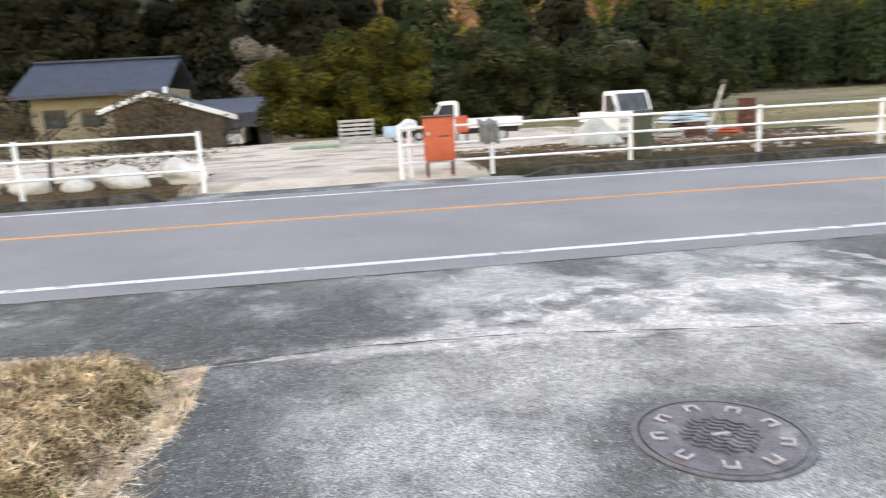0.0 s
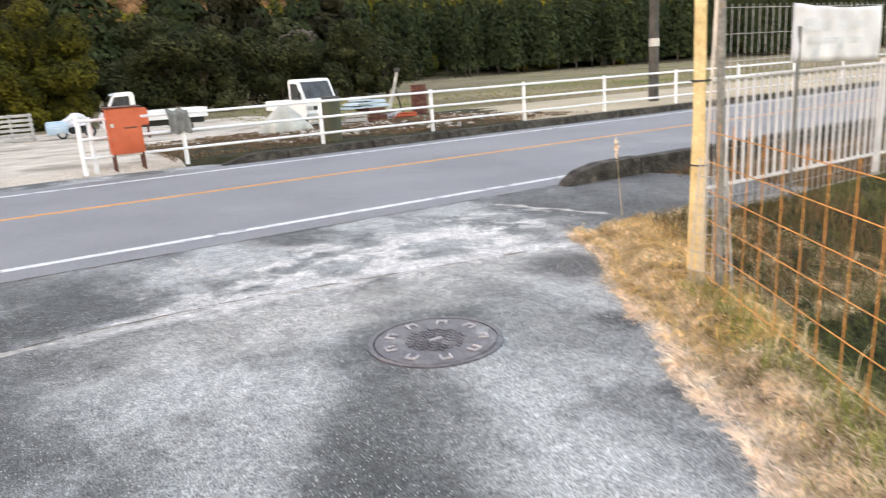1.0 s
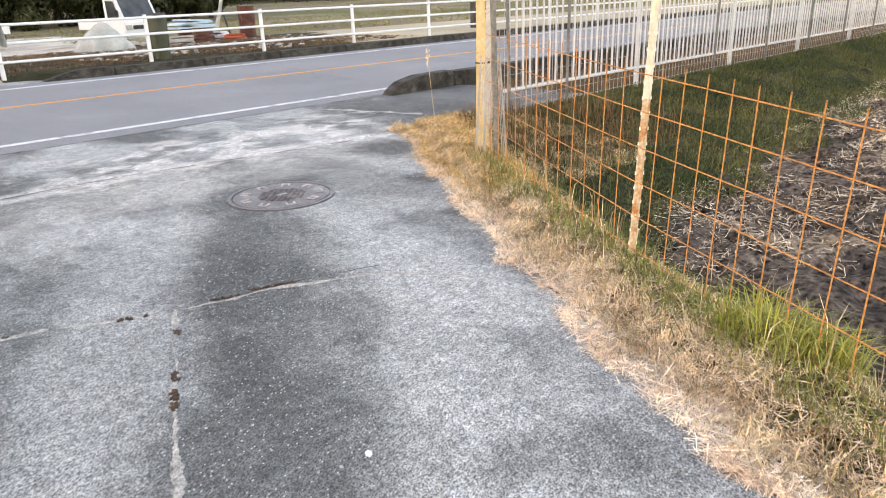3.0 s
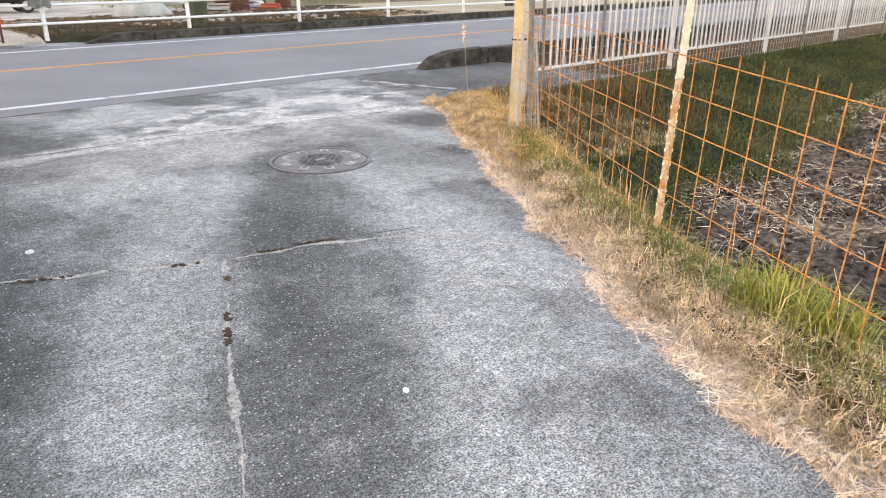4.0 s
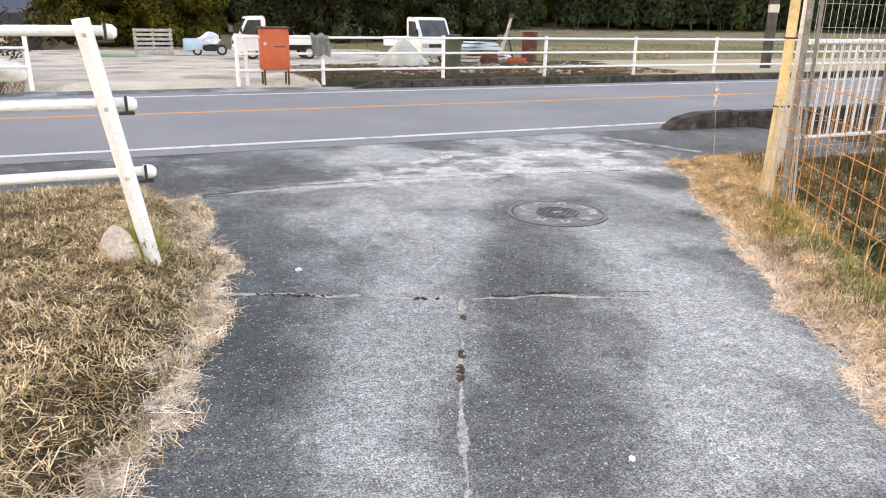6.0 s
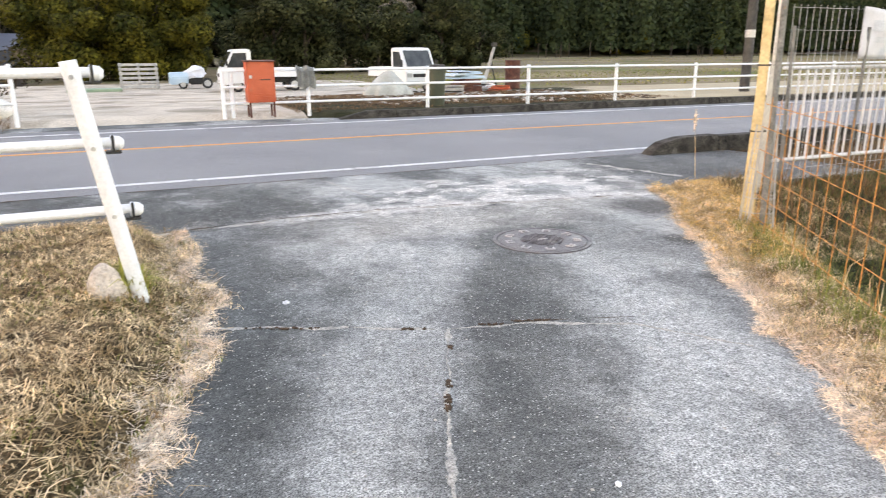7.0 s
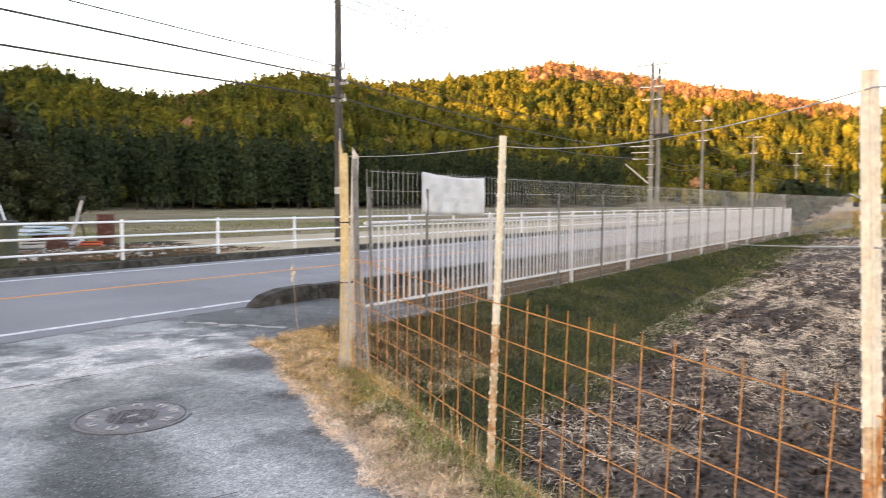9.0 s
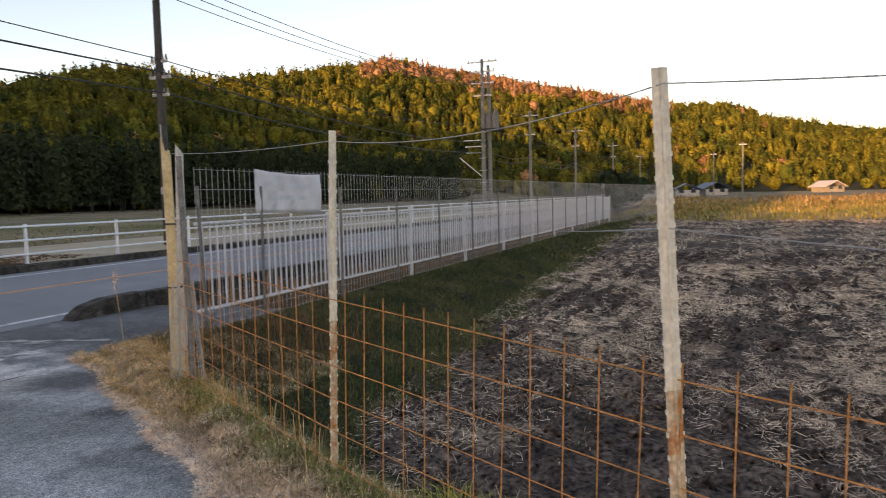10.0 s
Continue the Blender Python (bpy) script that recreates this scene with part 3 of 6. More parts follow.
# ---- road, drive and kerbs ----
def slab(name, outline, z0, z1, material, label, category, kind="structure"):
    bm = B()
    a = [bm.verts.new((x, y, z1)) for x, y in outline]
    b = [bm.verts.new((x, y, z0)) for x, y in outline]
    bm.faces.new(a)
    n = len(a)
    for i in range(n):
        bm.faces.new((a[i], b[i], b[(i + 1) % n], a[(i + 1) % n]))
    bmesh.ops.recalc_face_normals(bm, faces=bm.faces[:])
    bmesh.ops.bisect_plane(bm, geom=bm.verts[:] + bm.edges[:] + bm.faces[:], plane_co=(0, 0.5, 0), plane_no=(0, 1, 0))
    for v in bm.verts:
        v.co.z -= float(dip(v.co.y))
    bmesh.ops.triangulate(bm, faces=[f for f in bm.faces if len(f.verts) > 4])
    return tagged(part(name, bm, material), label, category, kind=kind)


def ragged(points, step, amount, seed):
    rr = random.Random(seed)
    out = []
    for (x0, y0), (x1, y1) in zip(points, points[1:]):
        n = max(1, int(math.hypot(x1 - x0, y1 - y0) / step))
        for i in range(n):
            t = i / n
            out.append((x0 + (x1 - x0) * t + rr.uniform(-amount, amount), y0 + (y1 - y0) * t + rr.uniform(-amount, amount)))
    return out + [points[-1]]


slab("road", [(-220, 3.76), (260, 3.76), (260, 11.25), (-220, 11.25)], -0.12, 0.0, M_ROAD, "grey asphalt two-lane country road with worn markings", "road")
LEFT_EDGE = [(-60, 1.5), (-3.7, 1.52), (-2.68, 1.46), (-2.5, 1.5), (-2.43, 0.9), (-2.5, 0.3), (-2.42, -0.31), (-2.55, -0.84), (-2.78, -1.8), (-3.02, -2.51), (-3.5, -3.8), (-4.4, -6.5), (-5.4, -9.5)]
RIGHT_EDGE = [(-2.6, -9.5), (-1.6, -6.5), (-0.75, -4.2), (-0.33, -3.19), (0.26, -2.14), (0.67, -1.51), (1.17, -0.72), (1.65, 0.19), (2.06, 0.66), (2.39, 1.45), (4.2, 1.22), (5.6, 1.25), (5.75, 2.4), (5.6, 3.5)]
slab("drive", ragged(LEFT_EDGE, 0.12, 0.025, 1) + ragged(RIGHT_EDGE, 0.12, 0.025, 2) + [(5.6, 3.752), (-60, 3.752)], -0.12, 0.002, M_DRIVE, "worn grey asphalt drive and roadside strip with pale grit", "drive")


bm = B()
ap = ragged([(-5.2, 12.0), (-3.0, 12.35), (-1.2, 12.0), (0.2, 11.75), (1.8, 11.55)], 0.15, 0.04, 4)
lo = [bm.verts.new((x, 11.254, -0.094)) for x, y in ap]
hi = [bm.verts.new((x, y, -0.07)) for x, y in ap]
bt = [bm.verts.new((x, y + 0.01, -0.15)) for x, y in ap]
for k in range(len(ap) - 1):
    bm.faces.new((lo[k], lo[k + 1], hi[k + 1], hi[k]))
    bm.faces.new((hi[k], hi[k + 1], bt[k + 1], bt[k]))
bmesh.ops.recalc_face_normals(bm, faces=bm.faces[:])
tagged(part("far_apron", bm, M_DRIVE), "dark asphalt ramp between road and gravel lot", "apron", kind="structure")


def stripe(name, y0, y1, x0, x1, material, label):
    bm = B()
    d = float(dip((y0 + y1) / 2))
    box(bm, x0, x1, y0 + 0.012, y1 - 0.012, -0.01 - d, 0.005 - d)
    return tagged(part(name, bm, material), label, "road marking", kind="structure")


stripe("edge_line", 4.21, 4.35, -220, 4.9, M_LINE, "worn white edge line on the road")
stripe("edge_line", 4.21, 4.35, 4.9, 260, M_LINE, "worn white edge line on the road")
stripe("centre_line", 7.67, 7.81, -220, 260, M_ORANGE_LINE, "orange no-overtaking centre line on the road")
stripe("edge_line", 10.5, 10.64, -220, 260, M_LINE, "worn white edge line on the road")


def kerb(name, y0, y1, x0, x1, nose, h, flip=False):
    """A concrete kerb of two-metre stones, with a sloped nose at its start."""
    k = thing(name, pose(0, 0, -float(dip(y0))), "mossy dark concrete kerb stones along the road", "kerb", kind="structure")
    bm = B()
    sgn = -1 if flip else 1
    prof = [(x0, -0.05)] + ([(x0 + sgn * 0.02, 0.015)] if y0 > 8 else [(x0 + sgn * 0.1, 0.06), (x0 + sgn * 0.28, h * 0.72)]) + [(x0 + sgn * nose, h), (x0 + sgn * (nose + 0.7), h + 0.01), (x0 + sgn * (nose + 0.7), -0.05)]
    a = [bm.verts.new((x, y0, z)) for x, z in prof]
    b = [bm.verts.new((x, y1, z)) for x, z in prof]
    bm.faces.new(a), bm.faces.new(b[::-1])
    for i in range(len(a)):
        bm.faces.new((a[i], b[i], b[(i + 1) % len(a)], a[(i + 1) % len(a)]))
    bmesh.ops.recalc_face_normals(bm, faces=bm.faces[:])
    bmesh.ops.bevel(bm, geom=bm.edges[:], offset=0.012, segments=2, affect="EDGES")
    part("kerb_nose", bm, M_KERB, k)
    bm = B()
    box(bm, 0.002, 1.994, y0, y1, -0.05, h, 0.012)
    first = part("kerb_stone", bm, M_KERB, k)
    me = first.data
    rr = random.Random(7)
    n = int(abs(x1 - x0) / 2)
    for i in range(n):
        xs = x0 + sgn * (nose + 0.71 + 2 * i) - (2 if flip else 0)
        m = pose(xs, rr.uniform(-0.008, 0.008), rr.uniform(-0.012, 0.006), 0, rr.uniform(-0.2, 0.2), 0)
        if i == 0:
            first.matrix_local = m
        else:
            piece("kerb_stone", me, m, k)
    return k


kerb("kerb_near", 3.52, 3.75, 4.1, 70, 0.62, 0.23)
kerb("kerb_far", 11.262, 11.5, 1.75, 90, 0.7, 0.17)
kerb("kerb_far_left", 11.262, 11.5, -5.3, 60, 0.3, 0.17, True)


# ---- manhole ----
mh = thing("manhole_cover", pose(0.11, 0.02, 0.002), "round cast-iron manhole cover set in the asphalt drive", "manhole cover")


def ring(bm, r0, r1, z0, z1, seg=64):
    """An upright-walled ring from radius r0 to r1."""
    loops = [[bm.verts.new((r * math.cos(2 * math.pi * k / seg), r * math.sin(2 * math.pi * k / seg), z)) for k in range(seg)] for r, z in ((r0, z0), (r0, z1), (r1, z1), (r1, z0))]
    for a, b in zip(loops, loops[1:] + loops[:1]):
        for k in range(seg):
            bm.faces.new((a[k], a[(k + 1) % seg], b[(k + 1) % seg], b[k]))
    bmesh.ops.recalc_face_normals(bm, faces=bm.faces[:])
    return bm


part("rim", ring(B(), 0.357, 0.385, -0.05, 0.009), M_IRON, mh)
bm = B()
cyl(bm, (0, 0, -0.05), (0, 0, -0.012), 0.3575, None, 56)
part("seat", bm, M_MOSS, mh, "dirt-filled gap round the lid")
bm = B()
cyl(bm, (0, 0, -0.012), (0, 0, 0.008), 0.351, 0.346, 56)
lid = part("lid", bm, M_IRON, mh)
bm = B()
for i in range(-8, 9):
    for j in range(-8, 9):
        if (i * i + j * j) < 50 and (i + j) % 2 == 0:
            if (i // 2 + j // 2) % 2:
                box(bm, i * 0.026 - 0.018, i * 0.026 + 0.018, j * 0.026 - 0.006, j * 0.026 + 0.006, 0.006, 0.014)
            else:
                box(bm, i * 0.026 - 0.006, i * 0.026 + 0.006, j * 0.026 - 0.018, j * 0.026 + 0.018, 0.006, 0.014)
part("tread", bm, M_IRON, lid)
bm = B()
box(bm, -0.045, 0.045, -0.012, 0.012, 0.006, 0.016, 0.003)
part("centre_plate", bm, M_TREAD, lid)
for i in range(9):
    a = i * 2 * math.pi / 9 + 0.2
    bm = B()
    for x0, x1, y0, y1 in ((-0.032, -0.018, -0.033, 0.033), (-0.018, 0.03, -0.033, -0.02), (-0.018, 0.03, 0.02, 0.033)):
        box(bm, x0, x1, y0, y1, 0.006, 0.017, 0.003)
    o = part("boss", bm, M_TREAD, lid)
    o.matrix_local = pose(0.27 * math.cos(a), 0.27 * math.sin(a), 0, 0, 0, math.degrees(a) + 180)


# ---- fences ----
def tube_mesh(name, p0, p1, r, material, seg=8):
    bm = B()
    cyl(bm, p0, p1, r, None, seg)
    me = bpy.data.meshes.new(name)
    bm.to_mesh(me)
    bm.free()
    me.materials.append(material)
    return me


BAR = tube_mesh("bar", (0, 0, 0.2), (0, 0, 1.22), 0.0135, M_FENCE)
PAN_RAIL = tube_mesh("rail", (0, 0, 0), (3.0, 0, 0), 0.021, M_FENCE)
PAN_POST = tube_mesh("post", (0, 0, -0.25), (0, 0, 1.3), 0.038, M_FENCE, 12)
for i in range(10):
    f = thing("white_bar_fence", pose(4.02 + 3.05 * i, 1.31, 0), "white-painted steel fence panel with upright bars", "fence", "roadside fence panels")
    piece("post", PAN_POST, pose(3.0, 0, 0), f)
    for z in (0.2, 1.24):
        piece("rail", PAN_RAIL, pose(0, 0, z), f)
    for k in range(1, 23):
        piece("bar", BAR, pose(k * 0.13, 0, 0), f)

G_V = tube_mesh("upright_wire", (0, 0, 0), (0, 0, 1.9), 0.0032, M_STEEL, 5)
G_H = tube_mesh("cross_wire", (0, 0, 0), (2.0, 0, 0), 0.0024, M_STEEL, 5)
G_POST = tube_mesh("stake", (0, 0, -0.3), (0, 0, 1.68), 0.019, M_POSTSTEEL, 8)


def wire_panel(x, y, turn, z=0.0, length=2.0, tilt=0.0):
    p = thing("wire_mesh_panel", pose(x, y, z, tilt, 0, turn), "galvanised welded wire mesh panel tied to stakes", "wire mesh", "game fence panels")
    n = int(round(length / 0.1))
    for k in range(n):
        piece("upright_wire", G_V, pose(0.1 * k + 0.02, 0, 0), p)
    for z in (0.02, 0.14, 0.27, 0.42, 0.6, 0.85, 1.15, 1.4, 1.64, 1.87):
        piece("cross_wire", G_H, Matrix.Translation((0, 0, z)) @ Matrix.Diagonal((length / 2, 1, 1, 1)), p)
    return p


for i in range(14):
    wire_panel(3.8 + 2.0 * i, 1.1 + 0.01 * (i % 3), 0, 0.0)
    s = thing("steel_stake", pose(5.0 + 2.0 * i - 0.03, 1.06, 0, 0, random.uniform(-1, 1), 0), "grey steel stake holding the wire mesh", "stake", "mesh stakes")
    piece("shaft", G_POST, pose(0, 0, 0), s)
for i in range(9):
    wire_panel(31.0 + 2.0 * i, 1.1 - 0.12 * i, -4, 0.0)
wire_panel(1.8, -0.42, 39.3, 0.06, 1.2, 2)
wire_panel(2.74, 0.35, 39.3, 0.05, 1.25, 0)
s = thing("steel_stake", pose(3.8, 1.0, 0, 0, -2, 0), "grey steel stake holding the wire mesh", "stake", "mesh stakes")
piece("shaft", G_POST, pose(0, 0, 0), s)

R_V = tube_mesh("upright_wire", (0, 0, 0), (0, 0, 1.035), 0.003, M_RUST, 6)
R_H = tube_mesh("cross_wire", (0, 0, 0), (2.05, 0, 0), 0.003, M_RUST, 6)


def rusty_panel(p0, p1, z0, z1, step, start):
    """A rusted mesh panel from p0 to p1 whose foot runs from height z0 to z1; uprights every step from start on."""
    d = Vector((p1[0] - p0[0], p1[1] - p0[1], z1 - z0))
    p = thing("rusty_mesh_panel", pose(p0[0], p0[1], z0, 0, -math.degrees(math.atan2(d.z, d.xy.length)), math.degrees(math.atan2(d.y, d.x))), "orange rusted welded wire mesh panel beside the drive", "wire mesh", "rusty fence panels")
    k = start
    while k < d.length:
        piece("upright_wire", R_V, pose(k, 0, 0, random.uniform(-0.6, 0.6), random.uniform(-0.5, 0.5), 0), p)
        k += step
    for k in range(6):
        piece("cross_wire", R_H, pose(0, 0.006, 0.086 + 0.178 * k) @ Matrix.Diagonal((d.length / 2.02, 1, 1, 1)), p)
    return p


ST1, ST2, ST3 = (1.8, -0.48), (0.597, -2.592), (-0.257, -4.425)
rusty_panel(ST2, ST1, 0.0, 0.06, 0.195, 0.02)
rusty_panel(ST3, ST2, -0.085, 0.0, 0.156, 0.047)
rusty_panel((-1.15, -6.3), ST3, -0.13, -0.085, 0.156, 0.06)


nb = B()
box(nb, -0.0025, 0.0025, -0.005, 0.005, -0.008, 0.008)
NOTCH = bpy.data.meshes.new("notch")
nb.to_mesh(NOTCH)
nb.free()
NOTCH.materials.append(M_STAKE)


def angle_stake(x, y, h, rx, ry, rz, material, w=0.045):
    """A notched steel fence stake of angle section."""
    s = thing("notched_stake", pose(x, y, 0, rx, ry, rz), "cream-painted notched steel stake with rust at the foot", "stake", "fence stakes")
    for name, z0, z1, m, text in (("shaft", 0.86, h, material, ""), ("foot", -0.3, 0.86, M_STAKEFOOT, "rusted lower length")):
        bm = B()
        box(bm, -w, w, -0.004, 0.004, z0, z1, 0.002)
        o = part(name, bm, m, s, text)
        bm = B()
        box(bm, -0.005, 0.005, 0.0045, w * 0.9, z0, z1, 0.002)
        part("rib", bm, m, o)
        bm = B()
        box(bm, -0.004, 0.004, -0.016, -0.0045, z0, z1, 0.0015)
        part("rib", bm, m, o)
    for i in range(int((h - 0.13) / 0.075)):
        for sg in (-1, 1):
            piece("notch", NOTCH, pose(sg * w, 0, 0.115 + i * 0.075), s)
    return s


angle_stake(ST2[0], ST2[1] + 0.005, 1.85, 1.6, 1.15, -35, M_STAKE, 0.02)
angle_stake(ST3[0], ST3[1], 1.885, -1.2, -2.1, -60, M_STAKE, 0.027)
s = thing("timber_stake", pose(2.1, -0.14, 0, 0, 0, 43), "split yellowish timber stake leaning at the fence corner", "stake")
bm = B()
# a split half log: broad at the foot, a splinter standing at one side of the top
prof = [(0.085, -0.3), (0.07, 0.35), (0.056, 1.1), (0.05, 1.7), (0.055, 2.06), (0.03, 2.0), (0.012, 1.93), (-0.03, 1.95), (-0.045, 1.9), (-0.05, 1.0), (-0.07, 0.3), (-0.09, -0.3)]
prism(bm, [(y * 0.76, z) for y, z in prof], -0.03, 0.03, 0.007)
for v in bm.verts:
    v.co += 0.012 * noise.noise_vector(Vector((v.co.x * 6, v.co.y * 6, v.co.z * 1.7)))
part("shaft", bm, M_WOOD, s)
bm = B()
cyl(bm, (0.0, 0.034, 1.9), (0.01, 0.04, 2.16), 0.009, 0.004, 6)
part("splinter", bm, M_GREYWOOD, s)
for z in (0.78, 1.32):
    bm = B()
    r = bmesh.ops.create_cone(bm, segments=18, radius1=0.066, radius2=0.066, depth=0.012)
    bmesh.ops.translate(bm, verts=r["verts"], vec=(0, -0.01, z))
    part("wire_tie", bm, M_CABLE, s)
s = thing("round_stake", pose(1.9, -0.485, 0, -1.8, 0.6, 0), "grey round steel stake at the fence corner", "stake")
bm = B()
cyl(bm, (0, 0, -0.3), (0, 0, 1.87), 0.024, None, 12)
part("shaft", bm, M_POSTSTEEL, s)

wrap = thing("mesh_wrap", pose(1.96, -0.37, 0), "curl of galvanised wire mesh round the stake foot", "wire mesh")
W_V = tube_mesh("upright_wire", (0, 0, 0), (0, 0, 0.86), 0.0036, M_STEEL, 5)
W_H = tube_mesh("cross_wire", (0, -0.05, 0), (0, 0.05, 0), 0.0032, M_STEEL, 5)
for k in range(12):
    a = radians(118 + k * 21)
    piece("upright_wire", W_V, pose(0.14 * math.cos(a), 0.14 * math.sin(a), 0, 4 * math.sin(a), -4 * math.cos(a), 0), wrap)
    for z in (0.03, 0.15, 0.27, 0.39, 0.51, 0.63, 0.75):
        q = 0.14 - 0.068 * z
        piece("cross_wire", W_H, pose(q * math.cos(a + 0.18), q * math.sin(a + 0.18), z, 0, 0, math.degrees(a + 0.18)) @ Matrix.Diagonal((1, q / 0.25, 1, 1)), wrap)

# guard fence across the road
GP = tube_mesh("post", (0, 0, -0.1), (0, 0, 1.14), 0.045, M_WHITE, 12)
GR = tube_mesh("rail", (0, 0, 0), (1, 0, 0), 0.028, M_WHITE, 10)


def guard_bay(x0, x1, y, both=False, z=-0.09):
    f = thing("guard_fence", pose(x0, y, z), "white three-rail pipe guard fence along the far kerb", "fence", "guard fence bays")
    piece("post", GP, pose(x1 - x0, 0, 0), f)
    if both:
        piece("post", GP, pose(0, 0, 0), f)
        if x0 > -2:
            piece("post", GP, pose(0.2, 0.05, 0), f)
    for z in (1.08, 0.73, 0.37):
        piece("rail", GR, Matrix.Translation((0, -0.05, z)) @ Matrix.Diagonal((x1 - x0, 1, 1, 1)), f)
    return f


px = [-0.64, 1.27, 4.28, 7.18, 10.03, 12.91]
while px[-1] < 100:
    px.append(px[-1] + 2.95)
for i, (a, b) in enumerate(zip(px, px[1:])):
    guard_bay(a, b, 12.05, i == 0)
for i in range(7):
    guard_bay(-8.17 - 3.5 * i, -4.67 - 3.5 * i, 12.05, i == 6, 0.04)

# leaning guard rail beside the drive
g = thing("leaning_guard_rail", pose(-2.81, -0.5, 0.11), "white pipe guard rail with a leaning end post", "guard rail")
TOP = Vector((-0.2, -0.05, 1.29))
bm = B()
cyl(bm, (0.04, 0, -0.25), TOP, 0.042, None, 16)
part("post", bm, M_WHITE, g)
for k, fr in enumerate((0.956, 0.682, 0.404)):
    c = TOP * fr
    bm = B()
    cyl(bm, (-4.2, c.y + 0.045, c.z - 0.02), (c.x + 0.02, c.y + 0.045, c.z), 0.026, None, 12)
    rail = part("rail", bm, M_WHITE, g)
    bm = B()
    cyl(bm, (c.x + 0.02, c.y + 0.045, c.z), (c.x + 0.08, c.y + 0.045, c.z), 0.026, None, 14)
    cyl(bm, (c.x + 0.08, c.y + 0.045, c.z - 0.004), (c.x + 0.125, c.y + 0.045, c.z - 0.006), 0.041, 0.036, 16)
    cyl(bm, (c.x + 0.125, c.y + 0.045, c.z - 0.006), (c.x + 0.145, c.y + 0.045, c.z - 0.007), 0.036, 0.018, 16)
    part("end_cap", bm, M_WHITE, rail)
    bm = B()
    box(bm, c.x + 0.05, c.x + 0.13, c.y + 0.0, c.y + 0.09, c.z - 0.056, c.z - 0.044, 0.004)
    box(bm, c.x + 0.085, c.x + 0.1, c.y + 0.002, c.y + 0.01, c.z - 0.05, c.z + 0.04, 0.003)
    part("bracket", bm, M_CABLE, rail)
    bm = B()
    cyl(bm, (c.x, c.y - 0.05, c.z - 0.02), (c.x, c.y - 0.03, c.z - 0.02), 0.012, None, 8)
    part("bolt", bm, M_STEEL, rail)
bm = B()
cyl(bm, (-4.1, 0, -0.25), (-4.1, 0, 1.2), 0.042, None, 16)
part("post", bm, M_WHITE, g)

r = bmesh.new()
bmesh.ops.create_icosphere(r, subdivisions=3, radius=0.12)
for v in r.verts:
    v.co = Vector((v.co.x * 0.95, v.co.y * 0.8, v.co.z * 1.05 - 0.12 * abs(v.co.x))) * (1 + 0.35 * noise.noise(v.co * 9))
rock = part("rock", r, M_ROCK)
rock.location = (-2.97, -0.52, 0.23)
rock.scale = (0.85, 0.85, 1.0)
tagged(rock, "pale rough rock beside the leaning rail post", "rock")

# ---- banner on the mesh ----
b = thing("banner", pose(4.88, 1.075, 1.34), "weathered white sheet banner tied to the wire mesh", "banner")
nx2, nz2 = 24, 9
vv, ff = [], []
for j in range(nz2 + 1):
    for i in range(nx2 + 1):
        vv.append((1.55 * i / nx2, -0.012 - 0.02 * math.sin(i * 0.9) * math.sin(j * 0.7 + i * 0.2), 0.56 * j / nz2 - (0.03 * math.sin(math.pi * i / nx2) if j == nz2 else 0) - 0.04 * i / nx2))
for j in range(nz2):
    for i in range(nx2):
        k = j * (nx2 + 1) + i
        ff.append((k, k + 1, k + nx2 + 2, k + nx2 + 1))
sh = new("sheet", np_mesh("sheet", np.array(vv), np.array(ff), [M_BANNER], smooth=True))
sh.parent = b
for x0, x1, z0, z1 in ((0.18, 0.62, 0.3, 0.42), (0.72, 1.3, 0.33, 0.4), (0.25, 1.2, 0.18, 0.24)):
    nb2 = 16
    bv = []
    for z in (z0, z1):
        for i in range(nb2 + 1):
            x = x0 + (x1 - x0) * i / nb2
            u, w = x / 1.55 * nx2, z / 0.56 * nz2
            bv.append((x, -0.018 - 0.02 * math.sin(u * 0.9) * math.sin(w * 0.7 + u * 0.2), z - 0.04 * x / 1.55))
    bf = [(i, i + 1, nb2 + 2 + i, nb2 + 1 + i) for i in range(nb2)]
    fb = new("faded_bar", np_mesh("faded_bar", np.array(bv), np.array(bf), [M_FADED], smooth=True))
    fb.parent = b
so = sh.modifiers.new("thick", "SOLIDIFY")
so.thickness = 0.003


# ---- drive details: seams, cracks, grit ----
def ribbon(name, pts, w, z, material, seed, label, category, gaps=0.0):
    rr = random.Random(seed)
    line = ragged(pts, 0.022, 0.004, seed)
    bm = B()
    prev = None
    for i, (x, y) in enumerate(line[:-1]):
        j = min(i + 4, len(line) - 1)
        dx, dy = line[j][0] - x, line[j][1] - y
        d = math.hypot(dx, dy) or 1
        x += 0.02 * noise.noise(Vector((i * 0.09, seed, 3)))
        y += 0.02 * noise.noise(Vector((i * 0.09, seed, 7)))
        side = []
        for k in (0, 1):
            swell = 0.75 + 1.5 * noise.noise(Vector((i * 0.11, seed + 0.37 * k, 0))) + 0.5 * noise.noise(Vector((i * 0.45, seed + 0.37 * k, 5))) - 1.1 * gaps
            side.append(w * max(swell, 0.0) * rr.uniform(0.7, 1.25))
        zz = z - float(dip(y))
        cur = [bm.verts.new((x - dy / d * side[0], y + dx / d * side[0], zz)), bm.verts.new((x, y, zz + 0.003)), bm.verts.new((x + dy / d * side[1], y - dx / d * side[1], zz))]
        if prev and side[0] + side[1] > 0.15 * w:
            bm.faces.new((prev[0], prev[1], cur[1], cur[0]))
            bm.faces.new((prev[1], prev[2], cur[2], cur[1]))
        prev = cur
    bmesh.ops.recalc_face_normals(bm, faces=bm.faces[:])
    return tagged(part(name, bm, material), label, category, kind="stuff")


